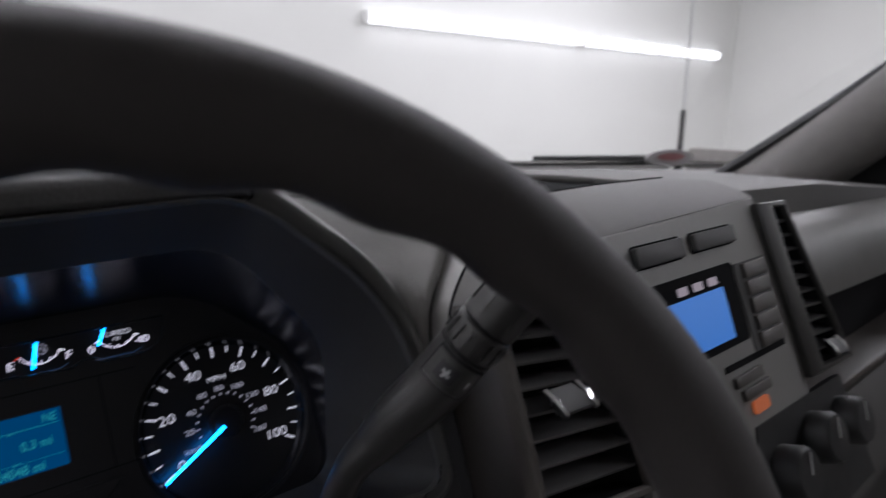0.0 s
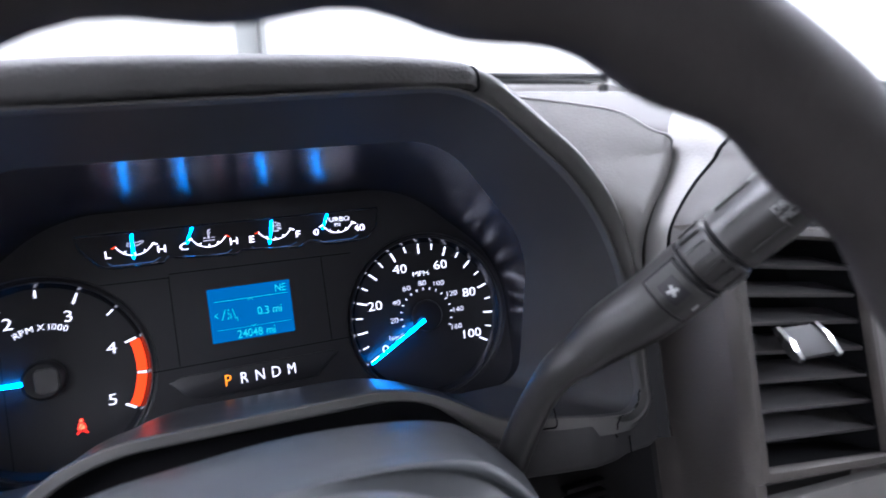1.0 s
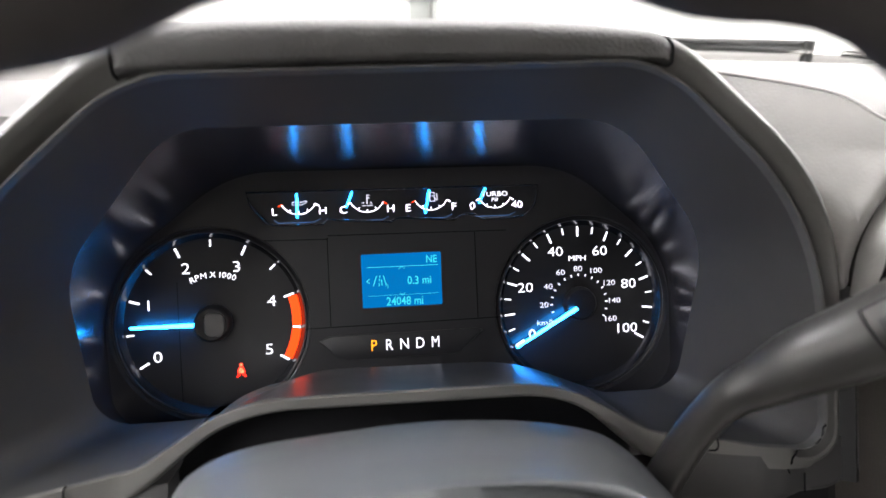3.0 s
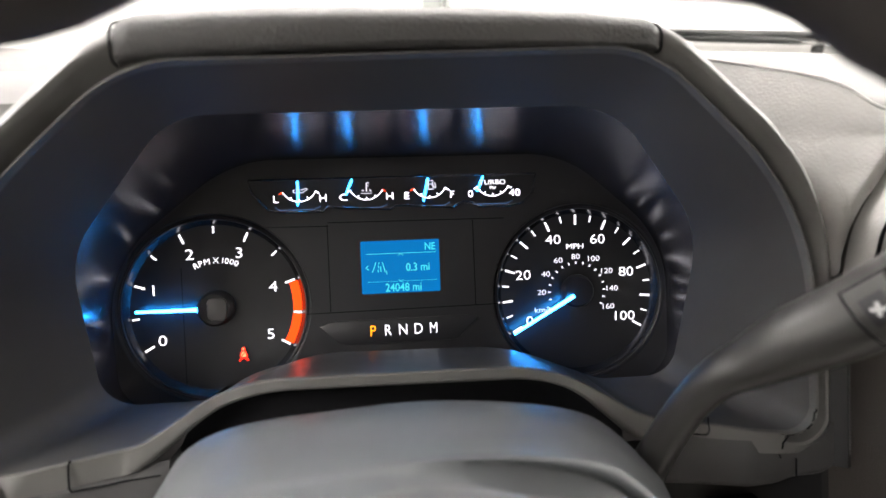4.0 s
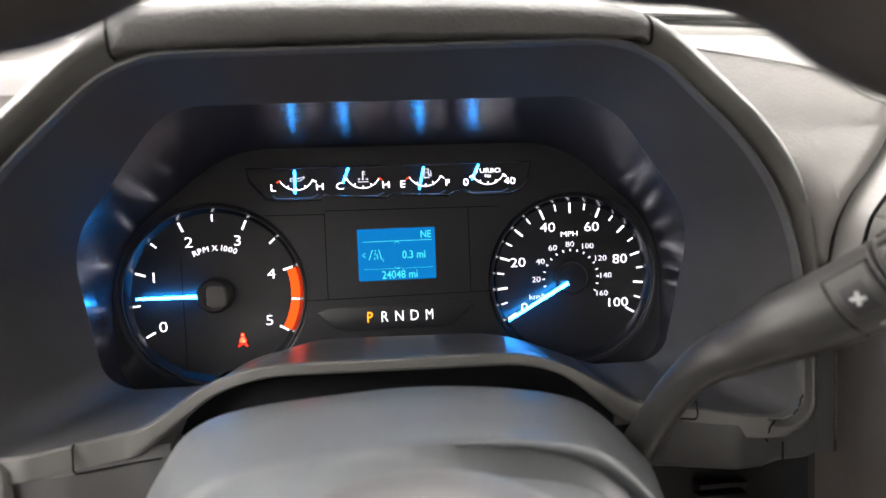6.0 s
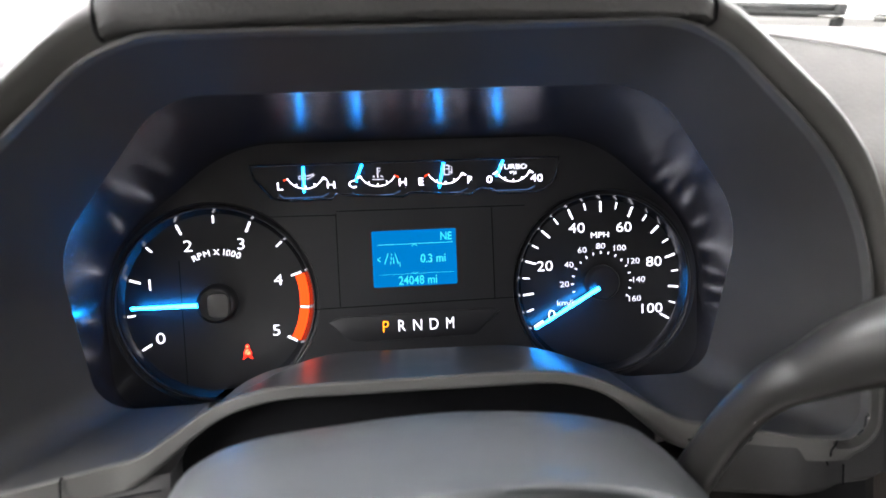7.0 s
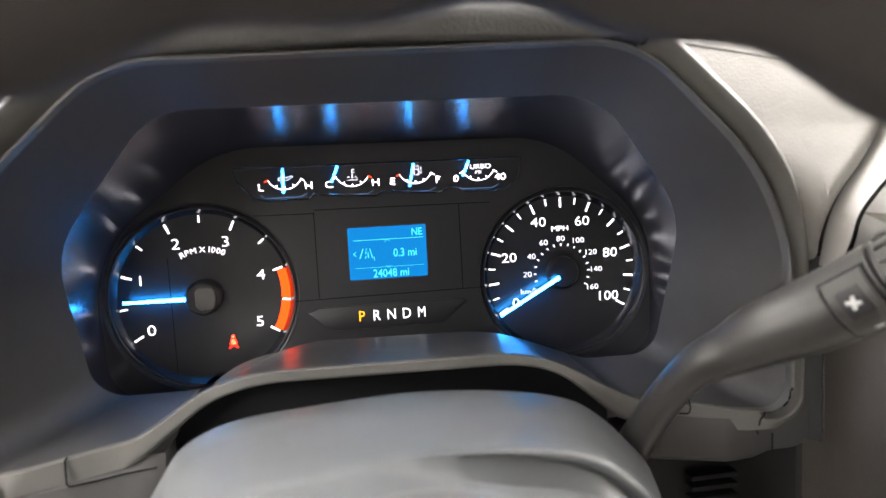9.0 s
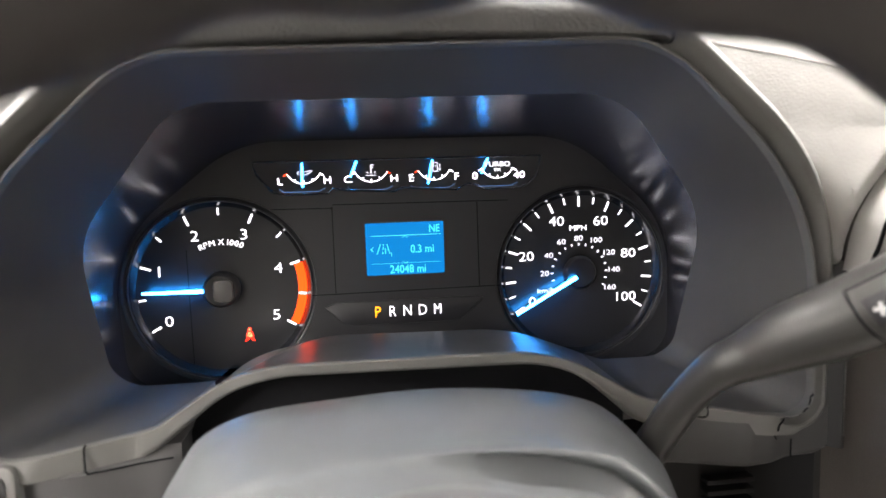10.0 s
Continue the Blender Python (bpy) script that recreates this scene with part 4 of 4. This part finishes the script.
for x0, x1, z0, z1 in ((.2840, .3340, .0290, .0410), (.3470, .3990, .0300, .0410)):
    part("switch", prism(rounded(x0, x1, z0, z1, .002), FY - .0040, FY - .0002, .0005), HOOD, radio, "dark grey rocker switch")
    part("switch_gap", prism(rounded(x0 - .0012, x1 + .0012, z0 - .0012, z1 + .0012, .0022), FY - .0005, FY + .002), VOID, radio)
part("slot", bar(.3480, -.0455, .4330, -.0465, .0040, FY - .0004, .0006), VOID, radio)
for x, z in ((.372, -.0555), (.378, -.0650)):
    part("key", prism(rounded(x - .018, x + .018, z - .0035, z + .0035, .001), FY - .0026, FY - .0002, .0008), PANEL, radio)
part("indicator", prism(rounded(.3680, .3880, -.0790, -.0710, .002), FY - .0022, FY - .0002), ORANGE, radio, "orange lit indicator")

climate = thing("climate_panel", (.40, FY, -.14), "dark climate panel with three round knobs", "climate control")
part("panel", prism([(.330, -.170), (.520, -.170), (.505, -.090), (.365, -.086)], FY - .001, FY + .004), BLACK, climate)
for x, z in ((.385, -.122), (.437, -.116), (.488, -.120)):
    k = part("knob", lathe(x, z, [(.0180, FY - .001), (.0175, FY - .014), (.0150, FY - .017), (.0, FY - .0175)], 32, (False, False)), BLACK, climate)
    part("pointer", bar(x, z, x + .004, z + .013, .002, FY - .0176, .0004), MARK, k)

# ---- dash top and passenger side ----
dash = thing("dashboard", (0.3, 0.2, -0.1), "grey padded dashboard reaching the windscreen", "dashboard", frame_of=CAB)
rows = []
for k in range(61):
    x = -.60 + k * 1.72 / 60
    base = .52 - .30 * ((x - .33) / .70) ** 2
    near_hood = -.135 < x < .205
    front = .060 if near_hood else -.052 if x < .19 else -.052 - .038 * min(1, (x - .19) / .06)
    hidden = x < .20
    lift = .009 if -.25 < x < .20 else -float(np.interp(x, (.50, .70, .90, 1.10), (0, .008, .028, .046)))
    rows.append([(x, front - .004, .104 if hidden else .010), (x, front - .002, .106 if hidden else .085 + lift), (x, front + .004, .1080 + lift), (x, front + .016, .1100 + lift), (x, front + .07, .1100 + lift), (x, .5 * (front + base), .1000 + min(0.0, lift) * .7), (x, base, .0700)])
part("top", loft(rows, closed=False), DASHTOP, dash, "grey vinyl dash top")
near_edge = [(.290, -.048, .1112), (.345, -.056, .1112), (.392, -.0615, .1112), (.436, -.0672, .1112)]
far_edge = [(.290, .012, .1240), (.3550, -.0090, .1200), (.4000, -.0310, .1158), (.4375, -.0664, .1114)]
tray = loft([[(x, y, .100) for x, y, z in near_edge], near_edge, far_edge, [(x, y, .100) for x, y, z in far_edge]], True, (True, True))
part("defrost_tray", tray, VOID, dash, "dark recessed tray")
back_lip = spline([(.290, .016, .1246), (.3550, -.0050, .1208), (.4000, -.0270, .1170), (.4375, -.0625, .1130), (.4600, -.0710, .1118), (.4860, -.0750, .1110)], 30)
part("tray_lip", tube(back_lip, [.0042] * 30, 10), DASHTOP, dash, "rolled grey edge behind the tray")
part("lip_joint", tube([(.4640, -.0790, .1124), (.4630, -.0725, .1162), (.4665, -.0690, .1158)], [.0006] * 3, 6), VOID, dash)
rows = []
for k in range(25):
    x = .455 + k * .665 / 24
    low = float(np.interp(x, (.455, .60, .90, 1.12), (.020, .030, .042, .050)))
    section = ((-.078, .1085), (-.090, .1095), (-.104, .1075), (-.122, .1000), (-.139, .0840), (-.148, .0620), (-.150, .0480), (-.140, .0400), (-.100, .0390))
    rows.append([(x, y, z - low) for y, z in section])
part("passenger_pad", loft(rows, closed=False), PADSIDE, dash, "grey satin pad on the passenger side")
# solid near-black block in place of the shelf's shaded hollow
part("shelf_shade", box(.470, 1.10, -.125, -.02, -.070, .004), VOID, dash, "near-black block painted as the shade in the open shelf")
part("shelf_edge", box(.455, 1.10, -.165, -.110, -.077, -.065, .003), PANEL, dash)
rows = [[(x, -.165, -.077), (x, -.172, -.090), (x, -.182, -.13), (x, -.175, -.30)] for x in (.455, .80, 1.10)]
part("glove_box", loft(rows, closed=False), DASHTOP, dash, "pale grey glove box lid")

# soft bolster beside the hood, and the facing behind it
PADOUT = [(.135, .1146), (.159, .1050), (.181, .0945), (.190, .0830), (.1962, .0775), (.2004, .0735), (.2005, .0669), (.1930, .0530), (.1840, .0377), (.1824, .0235), (.1825, .0120), (.172, .0200), (.160, .040), (.145, .060), (.125, .085)]
bolster = thing("dash_bolster", (.17, -.09, .03), "grained grey soft bolster beside the cluster hood", "dash bolster")
pad_mid = (.172, .068)
rim_pts = spline(PADOUT, 90, True)


def pad_depth(x, z):
    """The bolster's top faces up and rises from a rolled front edge, which faces the seat."""
    d = min(math.hypot(x - q[0], z - q[1]) for q in SHOULDER)
    front = float(np.interp(z, (.010, .0255, .0375, .05, .06, .0735), (-.0985, -.1030, -.1075, -.1100, -.1115, -.1115)))
    ease = max(0.0, d - .0065)
    return front + .0045 * max(0.0, 1 - d / .005) ** 2 + .75 * ease * min(1.0, ease / .004)


SHOULDER = spline(PADOUT[5:11], 60)
rings = []
for f, back in ((1.0, .060), (1.0, .003), (.99, .0010), (.975, .0002), (.95, 0.0), (.92, 0.0), (.89, 0.0), (.86, 0.0), (.83, 0.0), (.80, 0.0), (.77, 0.0), (.73, 0.0), (.68, 0.0), (.62, 0.0), (.55, 0.0), (.42, 0.0), (.30, 0.0), (.08, 0.0)):
    rings.append([(pad_mid[0] + (q[0] - pad_mid[0]) * f, pad_depth(pad_mid[0] + (q[0] - pad_mid[0]) * f, pad_mid[1] + (q[1] - pad_mid[1]) * f) + back, pad_mid[1] + (q[1] - pad_mid[1]) * f) for q in rim_pts])
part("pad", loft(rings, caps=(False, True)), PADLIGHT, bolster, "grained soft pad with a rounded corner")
bead = [(x, pad_depth(x, z) - .0004, z) for x, z in spline(PADOUT[:6], 40)]
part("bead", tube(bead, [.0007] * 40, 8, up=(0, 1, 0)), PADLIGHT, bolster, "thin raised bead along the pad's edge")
inner_edge = [(.2200, -.092, .0950), (.2025, -.1045, .0800), (.2005, -.1070, .0660), (.1930, -.1060, .0530), (.1862, -.1040, .0400), (.1832, -.101, .0280), (.1828, -.097, .0100)]
outer_edge = [(.2350, -.120, .0800), (.2120, -.1285, .0680), (.1990, -.126, .0560), (.1890, -.121, .0425), (.1845, -.116, .0300), (.1845, -.109, .0100)]
a_e, b_e = spline(inner_edge, 30), spline(outer_edge, 30)
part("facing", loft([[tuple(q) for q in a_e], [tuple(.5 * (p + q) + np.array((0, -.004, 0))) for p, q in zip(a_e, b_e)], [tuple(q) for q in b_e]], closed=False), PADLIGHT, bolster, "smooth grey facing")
part("lower_facing", loft([[(.1780, -.079, z), (.1860, -.082, z), (.1925, -.0885, z), (.1950, -.0870, z), (.1962, -.0810, z)] for z in (.0125, -.02, -.05, -.0745)], closed=False), BLACK, bolster, "dark facing with a stitched edge")
for k in range(30):
    z = -.0130 - k * .00185
    part("stitch", tube([(.1926, -.0892, z), (.1929, -.0892, z - .0012)], [.00030, .00030], 6), THREAD, bolster, "pale stitch")

grille = thing("speaker_grille", (-.23, .115, .10), "round dotted grey speaker grille on the dash top", "speaker grille", frame_of=CAB)
part("dome", loft([[(-.23 + r * math.cos(a), .115 + r * math.sin(a), z) for a in (2 * math.pi * k / 40 for k in range(40))] for r, z in ((.055, .100), (.053, .108), (.040, .114), (.015, .117))], True, (True, True)), PANEL, grille)

# ---- windscreen, wipers and outside ----
def base_curve(x):
    return .545 - .30 * ((x - .33) / .70) ** 2


rows = []
for x in np.linspace(-.70, 1.20, 30):
    line = [(float(x), base_curve(x), .080), (float(x) * .99, base_curve(x) - .24, .36), (float(x) * .97 + .01, base_curve(x) - .50, .72)]
    rows.append(line + [(a, b + .004, c + .003) for a, b, c in line[::-1]])
screen = solid("windscreen", loft(rows, caps=(True, True)), GLASS, (.25, .5, .08), "clear curved windscreen", "windscreen", kind="structure", frame_of=CAB)
screen.visible_shadow = False
cowl = solid("cowl", loft([[(float(x), base_curve(x) + a, b) for a, b in ((.004, .078), (.03, .070), (.16, .060), (.30, -.05))] for x in np.linspace(-.62, 1.12, 30)], closed=False), WHITEPAINT, (.25, .6, .05), "white painted cowl below the windscreen", "cowl", frame_of=CAB)


def wiper(pts, label):
    w = thing("wiper", pts[0], label, "wiper", group="windscreen wipers", frame_of=CAB)
    part("blade", tube(spline(pts, 16), [.0055] * 16, 8), WIPER, w, "black rubber blade")
    part("arm", tube([(x, y + .006, z + .009) for x, y, z in spline(pts[1:], 12)], [.0048] * 12, 8), WIPER, w)
    x, y, z = pts[-1]
    part("pivot", tube([(x, y, z - .02), (x, y, z + .014)], [.008, .007], 14, up=(1, 0, 0)), WIPER, w)


wiper([(-.15, base_curve(-.15) + .012, .080), (.20, base_curve(.2) + .012, .086), (.60, base_curve(.60) + .012, .082)], "black wiper parked along the windscreen's foot")
wiper([(.64, base_curve(.64) + .012, .080), (.82, base_curve(.82) + .012, .078), (1.03, base_curve(1.03) + .012, .080)], "black wiper parked along the windscreen's foot")
sticker = thing("oval_sticker", (.92, .20, .09), "white oval disc with red print by the windscreen", "disc", frame_of=CAB)
part("disc", loft([[(.93 + .042 * math.cos(a), .215 + .030 * math.cos(a) * -.55 + t, .095 + .014 * math.sin(a)) for a in (2 * math.pi * k / 32 for k in range(32))] for t in (0, .006)], True, (True, True)), STICKER, sticker)
part("print", loft([[(.93 + .024 * math.cos(a), .215 + .024 * math.cos(a) * -.4 + t, .097 + .006 * math.sin(a)) for a in (2 * math.pi * k / 24 for k in range(24))] for t in (-.001, .0)], True, (True, True)), STICKERRED, sticker)
antenna = thing("antenna", (1.08, .285, -.05), "thin black whip antenna on the fender", "antenna", frame_of=CAB)
part("mast", tube([(1.08, .285, -.05), (1.08, .285, .172)], [.0055, .0045], 10, up=(1, 0, 0)), BLACK, antenna)
part("whip", tube([(1.08, .285, .17), (1.072, .285, .85)], [.0024, .0018], 8, up=(1, 0, 0)), STEEL, antenna)

# ---- cab shell ----
def pillar(pts, r, label):
    return solid("pillar_trim", tube(spline(pts, 14), [r] * 14, 14, 1.05), PILLAR, pts[0], label, "pillar trim", group="windscreen pillars", kind="structure", frame_of=CAB)


pillar([(1.00, .160, -.008), (1.035, .03, .108), (1.075, -.10, .242), (1.08, -.30, .48), (1.05, -.42, .74)], .052, "grey trim of the windscreen pillar")
pillar([(-.60, .150, .060), (-.62, .00, .20), (-.63, -.20, .42), (-.60, -.34, .72)], .055, "grey trim of the windscreen pillar")

for pts in ([(.983, .175, .056), (1.012, .066, .145), (1.045, -.033, .232), (1.075, -.20, .395), (1.06, -.42, .74)],):
    solid("pillar_seal", tube(spline(pts, 14), [.009] * 14, 8), BLACK, pts[0], "black seal along the windscreen pillar", "seal", kind="structure", frame_of=CAB)


def cab_panel(name, x0, x1, y0, y1, z0, z1, mat, label):
    return solid(name, box(x0, x1, y0, y1, z0, z1), mat, ((x0 + x1) / 2, (y0 + y1) / 2, z0), label, "cab panel", kind="structure", frame_of=CAB, smooth=False)


cab_panel("roof_lining", -.66, 1.14, -1.45, .08, .74, .78, HEADLINER, "grey cloth roof lining of the cab")
# unseen; closes the rear window to keep light off driver-facing surfaces
cab_panel("rear_light_block", -.66, 1.14, -1.49, -1.45, -.9, .74, CABTRIM, "unseen grey panel added across the cab's rear to block light")
# unseen panel, added to stop light from behind on the passenger side
cab_panel("side_light_block", 1.14, 1.18, -1.45, -.90, .10, .74, CABTRIM, "unseen grey panel added behind the door window to block light")
# unseen headers, added to cut the steep light from the ceiling lamps
for x0, x1 in ((-.70, -.66), (1.14, 1.18)):
    cab_panel("side_light_block", x0, x1, -.90, .05, .66, .74, CABTRIM, "unseen grey panel added over the door window to block light")
cab_panel("cab_floor", -.66, 1.14, -1.45, .30, -.94, -.90, CABTRIM, "grey floor of the cab")
cab_panel("door_panel", -.70, -.66, -1.45, .30, -.9, .10, CABTRIM, "grey door panel of the cab")
cab_panel("door_panel", 1.14, 1.18, -1.45, .30, -.9, .10, CABTRIM, "grey door panel of the cab")
cab_panel("door_sail", 1.10, 1.16, -.34, .03, .04, .155, BLACK, "black mirror sail panel of the door")
cab_panel("bulkhead", -.66, 1.14, .30, .34, -.9, -.02, BLACK, "dark panel below the dashboard")
